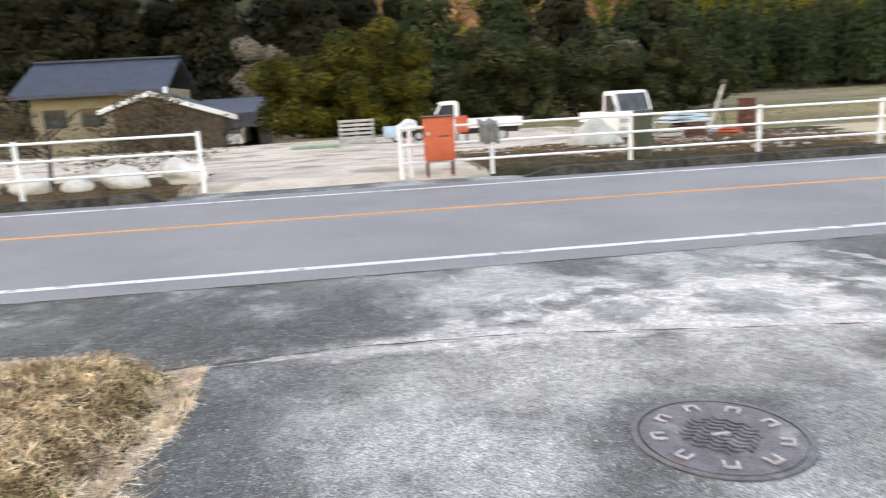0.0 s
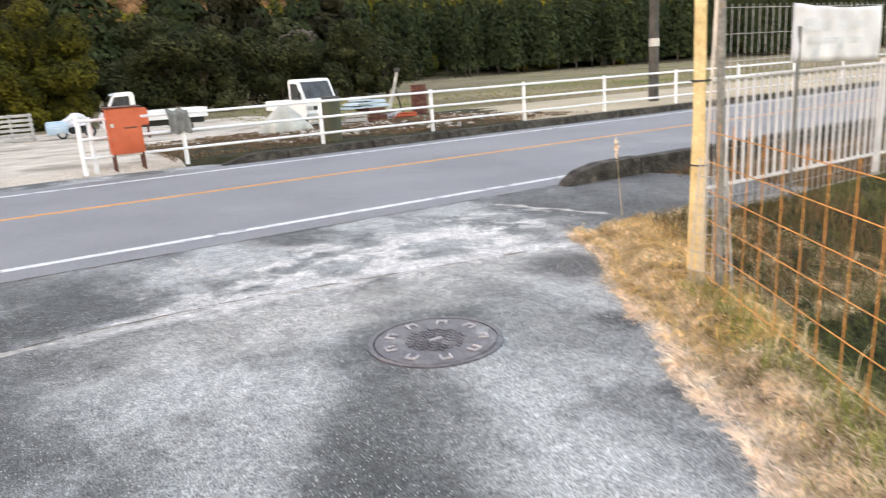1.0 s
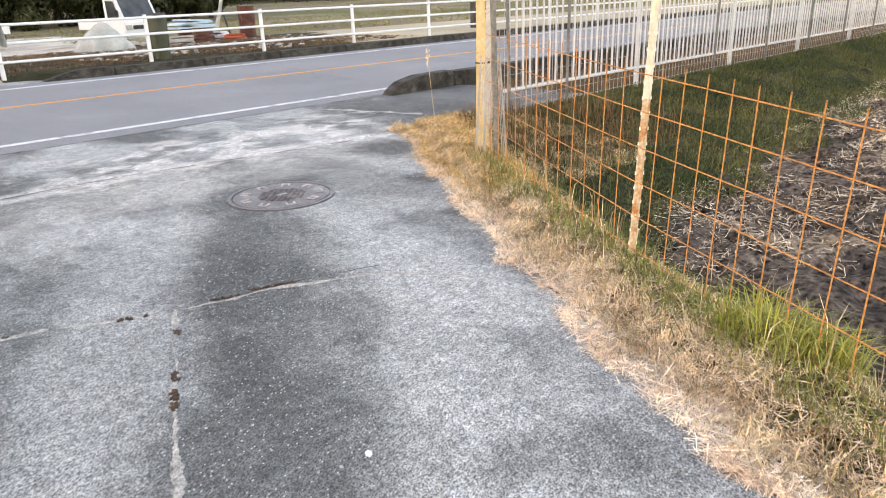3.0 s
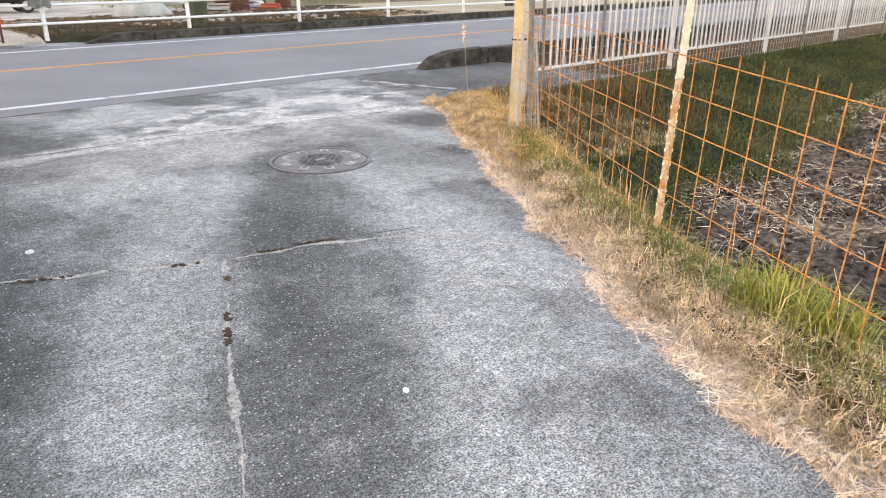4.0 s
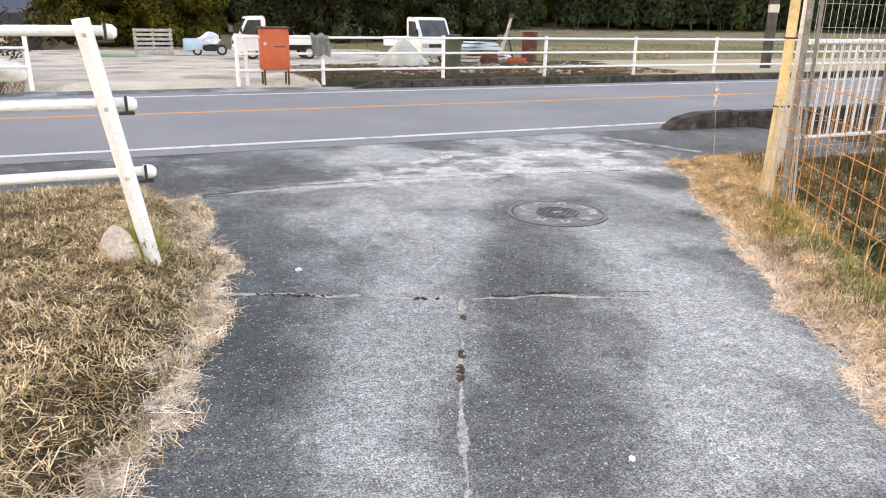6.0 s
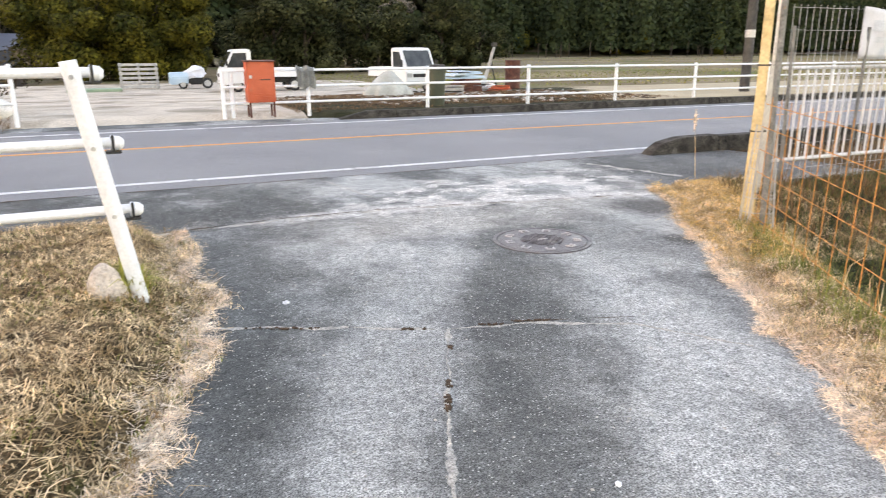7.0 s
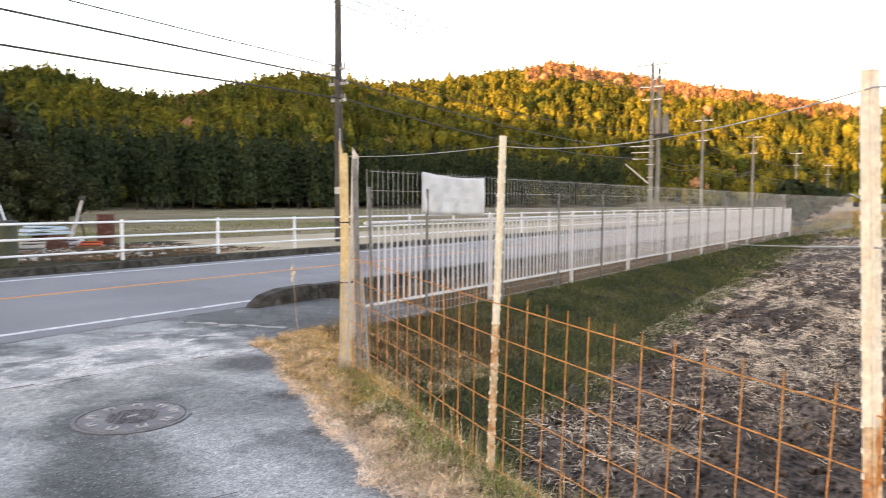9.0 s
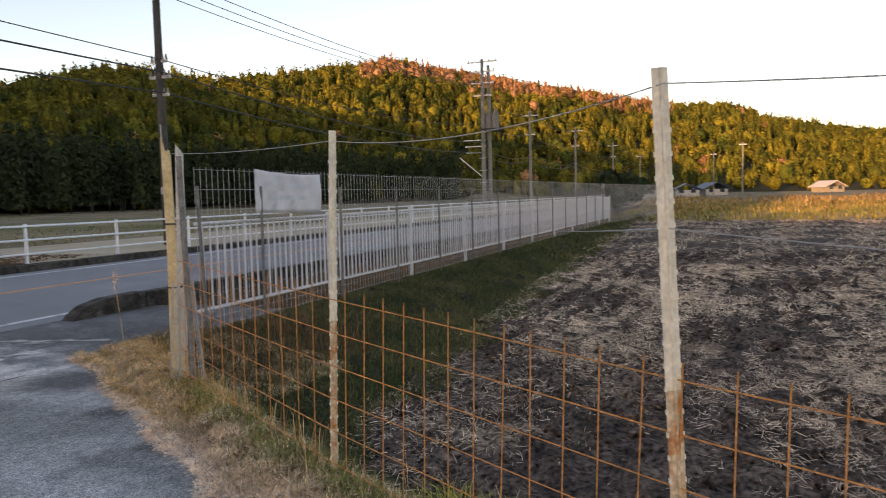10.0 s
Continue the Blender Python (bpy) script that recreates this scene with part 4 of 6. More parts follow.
CRACK_H = [(-2.53, -0.77), (-1.9, -1.05), (-1.33, -1.34), (-0.87, -1.44), (-0.36, -1.7), (0.0, -2.2)]
CRACK_V = [(-1.33, -1.34), (-1.7, -2.14), (-1.87, -2.56), (-2.04, -2.94), (-2.6, -4.2)]
SEAM = [(-3.3, 1.45), (-2.54, 1.53), (-1.53, 1.65), (-0.4, 1.61), (0.9, 1.36), (1.95, 1.18)]
ribbon("crack_grit", CRACK_H, 0.019, 0.003, M_DUST, 11, "pale grit filling a crack across the drive", "grit", 0.18)
ribbon("crack_grit", CRACK_V, 0.014, 0.003, M_DUST, 12, "pale grit filling a crack along the drive", "grit", 0.12)
ribbon("seam_grit", SEAM, 0.034, 0.003, M_DUST, 13, "pale grit along the asphalt seam", "grit", 0.15)
ribbon("seam_crack", [(x, y + 0.03) for x, y in SEAM], 0.009, 0.008, M_MOSS, 14, "dark crack along the asphalt seam", "crack", 0.45)
ribbon("seam_crack", [(-8, 3.74), (-2, 3.73), (1, 3.73), (4.3, 3.76)], 0.014, 0.006, M_MOSS, 15, "dark joint between road and roadside strip", "crack", 0.3)
ribbon("seam_grit", [(-0.68, 3.5), (-0.51, 2.29)], 0.025, 0.003, M_DUST, 16, "pale grit along a patch edge", "grit", 0.3)
ribbon("seam_grit", [(2.87, 3.28), (3.25, 1.87)], 0.05, 0.003, M_DUST, 17, "pale grit along a patch edge", "grit", 0.1)
ribbon("seam_crack", [(-0.87, -1.43), (-0.55, -1.53), (-0.28, -1.62)], 0.005, 0.007, M_MOSS, 18, "dark crack in the drive", "crack", 0.3)


def lumps(name, centres, size, flat, material, seed, label, category):
    rr = random.Random(seed)
    bm = B()
    for x, y, z in centres:
        r = bmesh.ops.create_icosphere(bm, subdivisions=1, radius=size * rr.uniform(0.5, 1.3))
        a = rr.uniform(0, 3)
        m = Matrix.Translation((x, y, z)) @ Matrix.Rotation(a, 4, "Z") @ Matrix.Diagonal((1.25, 0.85, flat, 1))
        bmesh.ops.transform(bm, matrix=m, verts=r["verts"])
    return tagged(part(name, bm, material), label, category, kind="stuff")


rr = random.Random(5)
moss = []
for (x, y), spread in (((-2.2, -0.93), 0.14), ((-2.05, -1.0), 0.1), ((-1.1, -1.37), 0.07), ((-0.92, -1.4), 0.07), ((-0.8, -1.43), 0.04), ((-1.5, -1.26), 0.06), ((-1.42, -1.56), 0.03), ((-1.6, -1.93), 0.04), ((-1.66, -2.06), 0.03), ((-1.69, -2.12), 0.03)):
    for i in range(16):
        g = rr.uniform(-spread, spread)
        ax, ay = (0.92, -0.39) if y > -1.5 else (0.4, 0.92)
        moss.append((x + g * ax + rr.uniform(-0.012, 0.012), y + g * ay + rr.uniform(-0.012, 0.012), 0.006))
lumps("crack_moss", moss, 0.009, 0.6, M_MOSS, 6, "dark moss tufts growing in the drive cracks", "moss")
grit = []
while len(grit) < 900:
    x, y = rr.uniform(-3.2, 3), rr.uniform(-4.5, 3.7)
    if left_x(y) + 0.05 < x < right_x(y) - 0.05 or 1.6 < y < 3.6:
        grit.append((x, y, 0.004 - float(dip(y))))
lumps("loose_grit", grit, 0.0055, 0.6, M_DUST, 8, "small pale stones scattered on the asphalt", "grit")
lumps("white_stone", [(-1.384, -2.863, 0.006)], 0.018, 0.4, M_WHITE, 9, "flat white stone chip on the drive", "stone")
lumps("white_stone", [(-2.03, -0.56, 0.004)], 0.03, 0.25, M_LINE, 10, "white paint spot on the drive", "stone")

deb = []
while len(deb) < 500:
    x, y = rr.uniform(2, 12.5), rr.uniform(12.3, 21)
    if math.sin(x * 1.7) + math.sin(y * 2.3) > rr.uniform(-1, 2):
        deb.append((x, y, lot_z(x, y)))
lumps("debris", deb[:330], 0.09, 0.55, M_MOSS, 61, "dark clods and litter beside the lot", "debris")
lumps("debris", deb[330:], 0.07, 0.5, M_ROCK, 62, "pale rubble pieces beside the lot", "debris")

rub = []
while len(rub) < 260:
    x, y = rr.uniform(3.5, 13.5), rr.uniform(13.0, 22)
    if x < 9.5 + (y - 12.4) * 0.6 and math.sin(x * 2.3 + 1) + math.sin(y * 1.9) > rr.uniform(-0.6, 2):
        rub.append((x, y, lot_z(x, y) + 0.01))
lumps("rubble", rub, 0.07, 0.45, M_DUST, 62, "pale broken rubble and scrap strewn beside the lot", "rubble")
# a lone plumed reed by the kerb
rd = thing("plumed_reed", pose(3.3, 1.75, -0.02), "single dry reed with a pale plume beside the kerb", "reed")
bm = B()
cyl(bm, (0, 0, -0.02), (-0.05, 0.02, 0.62), 0.004, 0.002, 6)
part("stalk", bm, M_STRAW, rd)
v, f = leaf_cloud(np.random.default_rng(77).normal(0, 1, (130, 3)) * np.array([0.009, 0.009, 0.045]) + np.array([-0.055, 0.02, 0.68]), 0.011, np.random.default_rng(78))
o = new("plume", np_mesh("plume", v, f, [M_PALESTRAW]))
o.parent = rd

# ---- utility poles and cables ----
def utility_pole(x, y, h, r, material, arms, label, stay=False):
    p = thing("utility_pole", pose(x, y, -0.1), label, "utility pole", "utility poles")
    bm = B()
    cyl(bm, (0, 0, -0.5), (0, 0, h), r, r * 0.62, 16)
    part("pole", bm, material, p)
    for z, w in arms:
        bm = B()
        box(bm, -0.05, 0.05, -w, w, z - 0.05, z + 0.05, 0.01)
        a = part("crossarm", bm, M_STEEL, p)
        for k in (-0.9, -0.45, 0.45, 0.9):
            bm = B()
            cyl(bm, (0, k * w, z + 0.05), (0, k * w, z + 0.22), 0.045, 0.03, 8)
            part("insulator", bm, M_GREYPOLE, a)
    return p


utility_pole(16.9, 13.9, 11.5, 0.17, M_POLE, [(9.2, 0.9), (6.5, 0.35), (5.95, 0.45), (5.35, 0.35)], "dark concrete utility pole behind the guard fence")
bm = B()
cyl(bm, (16.9, 13.9, 1.9), (16.9, 13.9, 2.15), 0.172, None, 16)
obp = part("band", bm, M_STEEL, bpy.data.objects["utility_pole"], "white plate band")
obp.matrix_local = pose(-16.9, -13.9, 0)
hp = utility_pole(53.0, 14.4, 12.6, 0.2, M_GREYPOLE, [(12.4, 1.3), (11.6, 1.1), (10.7, 1.0), (9.7, 0.8)], "pale concrete transformer pole with crossarms")
bm = B()
cyl(bm, (0.75, -0.3, -0.5), (0.7, -0.3, 12.2), 0.19, 0.13, 16)
part("twin_pole", bm, M_GREYPOLE, hp)
bm = B()
box(bm, -0.2, 1.2, -1.3, 0.2, 6.9, 7.02, 0.02)
part("platform", bm, M_POLE, hp)
for k in (-0.35, -0.95):
    bm = B()
    cyl(bm, (0.4, k, 7.02), (0.4, k, 8.3), 0.27, None, 14)
    box(bm, 0.28, 0.52, k - 0.1, k + 0.1, 8.3, 8.6, 0.03)
    part("transformer", bm, M_GREYPOLE, hp)
for z, w in ((6.1, 1.7), (5.6, 1.6), (5.1, 1.5)):
    bm = B()
    box(bm, -0.05, 0.05, -0.2, w, z - 0.04, z + 0.04, 0.008)
    part("bracket", bm, M_STEEL, hp)
bm = B()
cyl(bm, (0, 0, 3.0), (-0.2, 2.0, 4.7), 0.05, None, 6)
part("brace", bm, M_STEEL, hp)
for z in (4.6, 3.6, 2.6):
    bm = B()
    box(bm, -0.22, -0.16, -0.3, 0.3, z, z + 0.05)
    part("step_iron", bm, M_STEEL, hp)
for x, y, h in ((68, 14.5, 10), (89, 14.2, 10), (122, 14.5, 10), (165, 15, 10), (-19, 13.9, 11.5)):
    utility_pole(x, y, h, 0.17, M_GREYPOLE, [(h - 0.5, 0.9), (h - 2.4, 0.5)], "slim concrete utility pole along the road")
utility_pole(150, -1, 9, 0.15, M_GREYPOLE, [(8.6, 0.6)], "slim concrete utility pole near distant houses")
utility_pole(120, -6, 9, 0.15, M_GREYPOLE, [(8.6, 0.6)], "slim concrete utility pole near distant houses")


def cable(p0, p1, sag, r, name="overhead_cable", label="black overhead cable strung between poles", material=None, category="cable"):
    cu = bpy.data.curves.new(name, "CURVE")
    cu.dimensions, cu.bevel_depth, cu.bevel_resolution = "3D", r, 1
    sp = cu.splines.new("POLY")
    n = 16
    sp.points.add(n)
    for i in range(n + 1):
        t = i / n
        p = Vector(p0).lerp(Vector(p1), t)
        sp.points[i].co = (p.x, p.y, p.z - sag * 4 * t * (1 - t), 1)
    cu.materials.append(material or M_CABLE)
    return tagged(new(name, cu), label, category, "overhead cables" if category == "cable" else "")


for zp, zl, zr, yo, r in ((9.1, 9.6, 10.4, -0.8, 0.014), (9.1, 9.6, 10.4, 0, 0.014), (9.1, 9.6, 10.4, 0.8, 0.014), (6.45, 7.5, 7.2, -0.1, 0.016), (6.0, 6.5, 5.8, -0.2, 0.026), (5.3, 5.4, 5.0, -0.2, 0.028)):
    cable((-19, 13.9 + yo, zl), (16.9, 13.9 + yo, zp), 0.2, r)
    cable((16.9, 13.9 + yo, zp), (53, 14.4 + yo, zr), 0.6, r)
for z, yo in ((9.4, 0), (7.5, 0.3), (5.3, 0), (4.9, 0.3)):
    for a, b in ((53, 68), (68, 89), (89, 122), (122, 165)):
        cable((a, 14.4 + yo, z), (b, 14.4 + yo, z), 0.5, 0.025)

# wires strung along the stakes
WIRE = dict(name="fence_wire", label="thin wire strung between fence stakes", material=M_STEEL, category="wire")
cable((1.76, -0.5, 1.88), (0.63, -2.62, 1.8), 0.02, 0.0025, **WIRE)
cable((0.63, -2.62, 1.8), (-0.28, -4.36, 1.83), 0.07, 0.0025, **WIRE)
cable((-0.28, -4.36, 1.83), (-1.15, -6.3, 1.68), 0.02, 0.0025, **WIRE)
cable((-0.28, -4.38, 1.38), (-1.15, -6.3, 1.28), 0.02, 0.002, **WIRE)
cable((-0.28, -4.38, 1.38), (20, 1.05, 0.39), 0.05, 0.004, **WIRE)
angle_stake(-1.15, -6.3, 1.75, 0, 0, -60, M_STAKE, 0.024)

# ---- the lot across the road ----
bx = thing("orange_metal_box", pose(0.15, 11.9, -0.05), "faded orange-red metal roadside cabinet on short legs", "cabinet")
bm = B()
box(bm, -0.3, 0.3, -0.2, 0.2, 0.36, 1.24, 0.015)
body = part("body", bm, M_REDBOX, bx)
bm = B()
prism(bm, [(-0.24, 1.235), (0.22, 1.235), (0.22, 1.27), (-0.24, 1.255)], -0.33, 0.33, 0.004)
part("lid", bm, M_DARKRUST, bx)
bm = B()
box(bm, -0.27, 0.27, -0.212, -0.198, 0.6, 1.2, 0.008)
door = part("door", bm, M_REDBOX, body)
for i in range(5):
    bm = B()
    box(bm, -0.26, 0.26, -0.216, -0.2, 0.4 + i * 0.035, 0.415 + i * 0.035, 0.004)
    part("louvre", bm, M_REDBOX, body)
bm = B()
box(bm, -0.02, 0.2, -0.219, -0.211, 0.84, 0.87)
part("nameplate_bar", bm, M_DARKRUST, door)
bm = B()
box(bm, -0.26, -0.2, -0.23, -0.21, 0.88, 0.95, 0.006)
part("latch", bm, M_STEEL, door)
for sx in (-0.26, 0.26):
    for sy in (-0.16, 0.16):
        bm = B()
        box(bm, sx - 0.02, sx + 0.02, sy - 0.02, sy + 0.02, 0.03, 0.37, 0.004)
        part("leg", bm, M_DARKRUST, bx)


def wheel(parent, x, y, r=0.27, w=0.15):
    bm = B()
    cyl(bm, (x, y - w / 2, r), (x, y + w / 2, r), r, None, 22)
    bmesh.ops.bevel(bm, geom=[e for e in bm.edges if len(e.link_faces) == 2 and e.calc_face_angle(0) > 1.0], offset=0.03, segments=2, affect="EDGES")
    wh = part("wheel", bm, M_BLACK, parent)
    bm = B()
    cyl(bm, (x, y - w / 2 - 0.006, r), (x, y + w / 2 + 0.006, r), r * 0.62, None, 16)
    rim = part("rim", bm, M_STEEL, wh)
    return wh


def kei_truck(x, y, yaw, label, longer=0.0):
    t = thing("mini_truck", pose(x, y, lot_z(x, y), 0, 0, yaw), label, "truck", "parked trucks")
    # cab: side profile along x, drawn out across y
    def cross(prof, y0, y1, bev):
        bm = B()
        prism(bm, prof, y0, y1, bev)
        bmesh.ops.transform(bm, matrix=Matrix(((0, 1, 0, 0), (1, 0, 0, 0), (0, 0, 1, 0), (0, 0, 0, 1))), verts=bm.verts)
        bmesh.ops.reverse_faces(bm, faces=bm.faces[:])
        return bm
    cab = part("cab", cross([(0.42, 0.35), (1.62, 0.3), (1.7, 0.45), (1.68, 0.9), (1.58, 1.0), (1.2, 1.68), (1.1, 1.76), (0.5, 1.78), (0.42, 1.7)], -0.72, 0.72, 0.04), M_CARWHITE, t)
    part("windscreen", cross([(1.56, 1.04), (1.575, 1.045), (1.225, 1.665), (1.21, 1.66)], -0.6, 0.6, 0.002), M_GLASS, cab)
    for sy in (-1, 1):
        bm = cross([(0.62, 1.02), (1.45, 1.02), (1.16, 1.6), (0.62, 1.62)], sy * 0.722 - 0.004, sy * 0.722 + 0.004, 0.002)
        part("side_window", bm, M_GLASS, cab)
        bm = B()
        box(bm, 1.68, 1.72, sy * 0.55 - 0.12, sy * 0.55 + 0.12, 0.62, 0.78, 0.02)
        part("headlight", bm, M_STEEL, cab)
        bm = B()
        box(bm, 1.42, 1.5, sy * 0.83 - 0.07, sy * 0.83 + 0.07, 1.1, 1.3, 0.015)
        cyl(bm, (1.44, sy * 0.72, 1.12), (1.46, sy * 0.8, 1.2), 0.012, None, 6)
        part("wing_mirror", bm, M_BLACK, cab)
    bm = B()
    box(bm, 1.69, 1.715, -0.4, 0.4, 0.62, 0.76, 0.01)
    part("grille", bm, M_BLACK, cab)
    bm = B()
    box(bm, 1.66, 1.74, -0.7, 0.7, 0.3, 0.46, 0.02)
    part("bumper", bm, M_STEEL, t)
    bm = B()
    box(bm, 1.742, 1.748, -0.16, 0.16, 0.36, 0.44)
    part("plate_bar", bm, M_WHITE, t)
    bm = B()
    box(bm, -1.68 - longer, 0.38, -0.7, 0.7, 0.62, 0.68, 0.01)
    bed = part("bed", bm, M_CARWHITE, t)
    for y0, y1, x0, x1 in ((-0.71, -0.67, -1.68 - longer, 0.38), (0.67, 0.71, -1.68 - longer, 0.38), (-0.71, 0.71, -1.7 - longer, -1.66 - longer), (-0.71, 0.71, 0.36, 0.4)):
        bm = B()
        box(bm, x0, x1, y0, y1, 0.6, 0.98, 0.008)
        part("side_gate", bm, M_CARWHITE, bed)
    bm = B()
    box(bm, -1.6 - longer, 1.4, -0.4, 0.4, 0.36, 0.6, 0.02)
    part("chassis", bm, M_BLACK, t)
    for wx in (-0.95 - 0.75 * longer, 1.05):
        for wy in (-0.62, 0.62):
            wheel(t, wx, wy)
    return t


kei_truck(8.35, 24.4, -82, "small white pickup truck parked on pale gravel")
kei_truck(3.05, 28.0, 180, "small white pickup truck parked side-on on the gravel", 0.6)

# covered cart with wheel, pale blue and white
ct = thing("covered_cart", pose(0.4, 31.4, lot_z(0.4, 31.4)), "pale blue farm cart partly covered by a white sheet", "cart")
bm = B()
prism(bm, [(-0.45, 0.2), (0.45, 0.2), (0.5, 0.5), (0.42, 0.74), (-0.42, 0.74), (-0.5, 0.5)], -0.85, -0.05, 0.04)
part("body", bm, M_BLUE, ct)
bm = B()
bmesh.ops.create_icosphere(bm, subdivisions=3, radius=0.45)
for v in bm.verts:
    v.co = Vector((v.co.x * 1.25 + 0.2, v.co.y * 0.9, max(v.co.z * 0.75, -0.1) + 0.6 + 0.2 * v.co.x)) + 0.16 * noise.noise_vector(v.co * 3.3)
part("sheet", bm, M_BANNER, ct, "white cover sheet")
bm = B()
box(bm, 0.0, 0.6, -0.35, 0.35, 0.18, 0.62, 0.06)
part("engine", bm, M_BLACK, ct)
wheel(ct, 0.78, -0.4, 0.24, 0.14)
wheel(ct, -0.3, -0.4, 0.2, 0.12)

rt = thing("red_tank", pose(2.6, 26.3, lot_z(2.6, 26.3)), "small red farm tank on a frame beside the truck", "tank")
bm = B()
box(bm, -0.24, 0.24, -0.2, 0.2, 0.5, 1.16, 0.05)
part("body", bm, M_REDBOX, rt)
bm = B()
cyl(bm, (0, 0, 1.15), (0, 0, 1.2), 0.07, 0.06, 12)
part("cap", bm, M_BLACK, rt)
for sx in (-0.2, 0.2):
    for sy in (-0.16, 0.16):
        bm = B()
        box(bm, sx - 0.02, sx + 0.02, sy - 0.02, sy + 0.02, -0.02, 0.52, 0.004)
        part("leg", bm, M_DARKRUST, rt)

# timber pallet leaning on its back frame
pl = thing("pallet", pose(-1.72, 31.6, lot_z(-1.72, 31.6), -12, 0, 0), "weathered grey timber pallet standing on edge", "pallet")
for i in range(6):
    bm = B()
    box(bm, -0.84, 0.84, -0.02, 0.02, 0.05 + i * 0.2, 0.17 + i * 0.2, 0.004)
    part("slat", bm, M_GREYWOOD, pl)
for k in (-0.76, 0, 0.76):
    bm = B()
    box(bm, k - 0.05, k + 0.05, 0.022, 0.11, 0.0, 1.2, 0.004)
    part("bearer", bm, M_GREYWOOD, pl)

# tarpaulin heap
th = B()
bmesh.ops.create_icosphere(th, subdivisions=4, radius=1)
for v in th.verts:
    p = v.co.copy()
    a = math.atan2(p.y, p.x)
    up = max(p.z, -0.12)
    peak = 1.0 - 0.28 * abs(p.x - 0.15)
    w = 1.12 - 0.36 * max(up, 0) ** 1.2
    v.co = Vector((p.x * 0.78 * w, p.y * 0.6 * w, up * 1.05 * peak))
    fold = 0.085 * math.sin(a * 8 + 1.3 * math.sin(a * 3)) * (1 - max(up, 0)) ** 0.8
    v.co += Vector((math.cos(a), math.sin(a), 0)) * fold + 0.05 * noise.noise_vector(p * 3.5)
heap = part("tarpaulin", th, M_TARP, smooth=True)
heap.location = (5.7, 18.9, lot_z(5.7, 18.9))
heap.scale = (1.0, 0.9, 0.84)
tagged(heap, "grey-green tarpaulin thrown over a heap", "tarpaulin")

dr = thing("oil_drum", pose(13.2, 23.4, lot_z(13.2, 23.4)), "rusty red oil drum standing on the lot", "drum")
bm = B()
cyl(bm, (0, 0, 0), (0, 0, 1.2), 0.33, None, 24)
part("shell", bm, M_DARKRUST, dr)
for z in (0.02, 0.4, 0.8, 1.175):
    bm = B()
    cyl(bm, (0, 0, z), (0, 0, z + 0.035), 0.345, None, 24)
    part("hoop", bm, M_DARKRUST, dr)

pu = thing("leaning_auger", pose(11.6, 22.6, lot_z(11.6, 22.6)), "pale leaning farm auger tube with a cap", "auger")
bm = B()
cyl(bm, (-0.35, 0, 0), (0.05, 0, 1.15), 0.09, 0.07, 12)
cyl(bm, (0.05, 0, 1.15), (0.22, 0, 1.75), 0.07, 0.06, 12)
part("tube", bm, M_GREYWOOD, pu)
bm = B()
box(bm, 0.12, 0.34, -0.09, 0.09, 1.74, 1.92, 0.03)
part("cap", bm, M_POLE, pu)
bm = B()
cyl(bm, (0.45, 0.1, 0), (0.08, 0, 1.2), 0.035, None, 8)
part("strut", bm, M_POLE, pu)

for k, (x, y, w, h, m, zb) in enumerate(((9.5, 20.6, 1.1, 0.5, M_DARKRUST, 0), (9.4, 20.65, 1.7, 0.3, M_BLUE, 0.5), (10.5, 21.2, 1.3, 0.34, M_BANNER, 0), (10.9, 20.4, 0.7, 0.22, M_REDBOX, 0), (8.3, 19.2, 0.9, 0.3, M_GREYWOOD, 0))):
    st = thing("sheet_stack", pose(x, y, lot_z(x, y) + zb, 0, 0, 14 * k), "stack of old metal sheets and boards on the lot", "scrap")
    for i in range(4):
        bm = B()
        box(bm, -w / 2 + 0.05 * i, w / 2 - 0.03 * i, -0.4, 0.4 - 0.04 * i, i * h / 4 + 0.002 * k, (i + 1) * h / 4 - 0.01, 0.006)
        o = part("sheet", bm, m, st)
        o.matrix_local = pose(0, 0, 0.0, 0, 3 * (i % 2), 7 * i)
bn = thing("dark_bin", pose(4.75, 12.55, lot_z(4.75, 12.55)), "dark green plastic bin behind the guard fence", "bin")
bm = B()
cyl(bm, (0, 0, 0), (0, 0, 0.95), 0.2, 0.23, 16)
part("tub", bm, M_BIN, bn)
bm = B()
cyl(bm, (0, 0, 0.95), (0, 0, 1.03), 0.25, 0.2, 16)
part("lid", bm, M_POLE, bn)
bg = thing("grey_bag", pose(1.2, 12.0, 1.05), "dark grey sacking hung over the guard fence rail", "sack")
bm = B()
bmesh.ops.create_grid(bm, x_segments=14, y_segments=12, size=0.5)
for v in bm.verts:
    x, t = v.co.x, v.co.y + 0.5
    side = -0.05 if t > 0.5 else 0.05
    v.co = Vector((x * 0.42 + 0.02 * math.sin(t * 9), side - 0.05 + 0.025 * math.sin(x * 19 + t * 4), 0.02 - abs(t - 0.5) * (0.95 if t > 0.5 else 0.7) + 0.03 * math.sin(x * 11)))
part("sack", bm, M_DARKCLOTH, bg)
gs = thing("green_sheet", pose(-3.6, 30.4, lot_z(-3.6, 30.4)), "flat pale green sheet lying at the lot edge", "sheet")
bm = B()
box(bm, -1.1, 1.1, -0.6, 0.6, 0, 0.12, 0.03)
part("sheet", bm, M_GREENSHEET, gs)

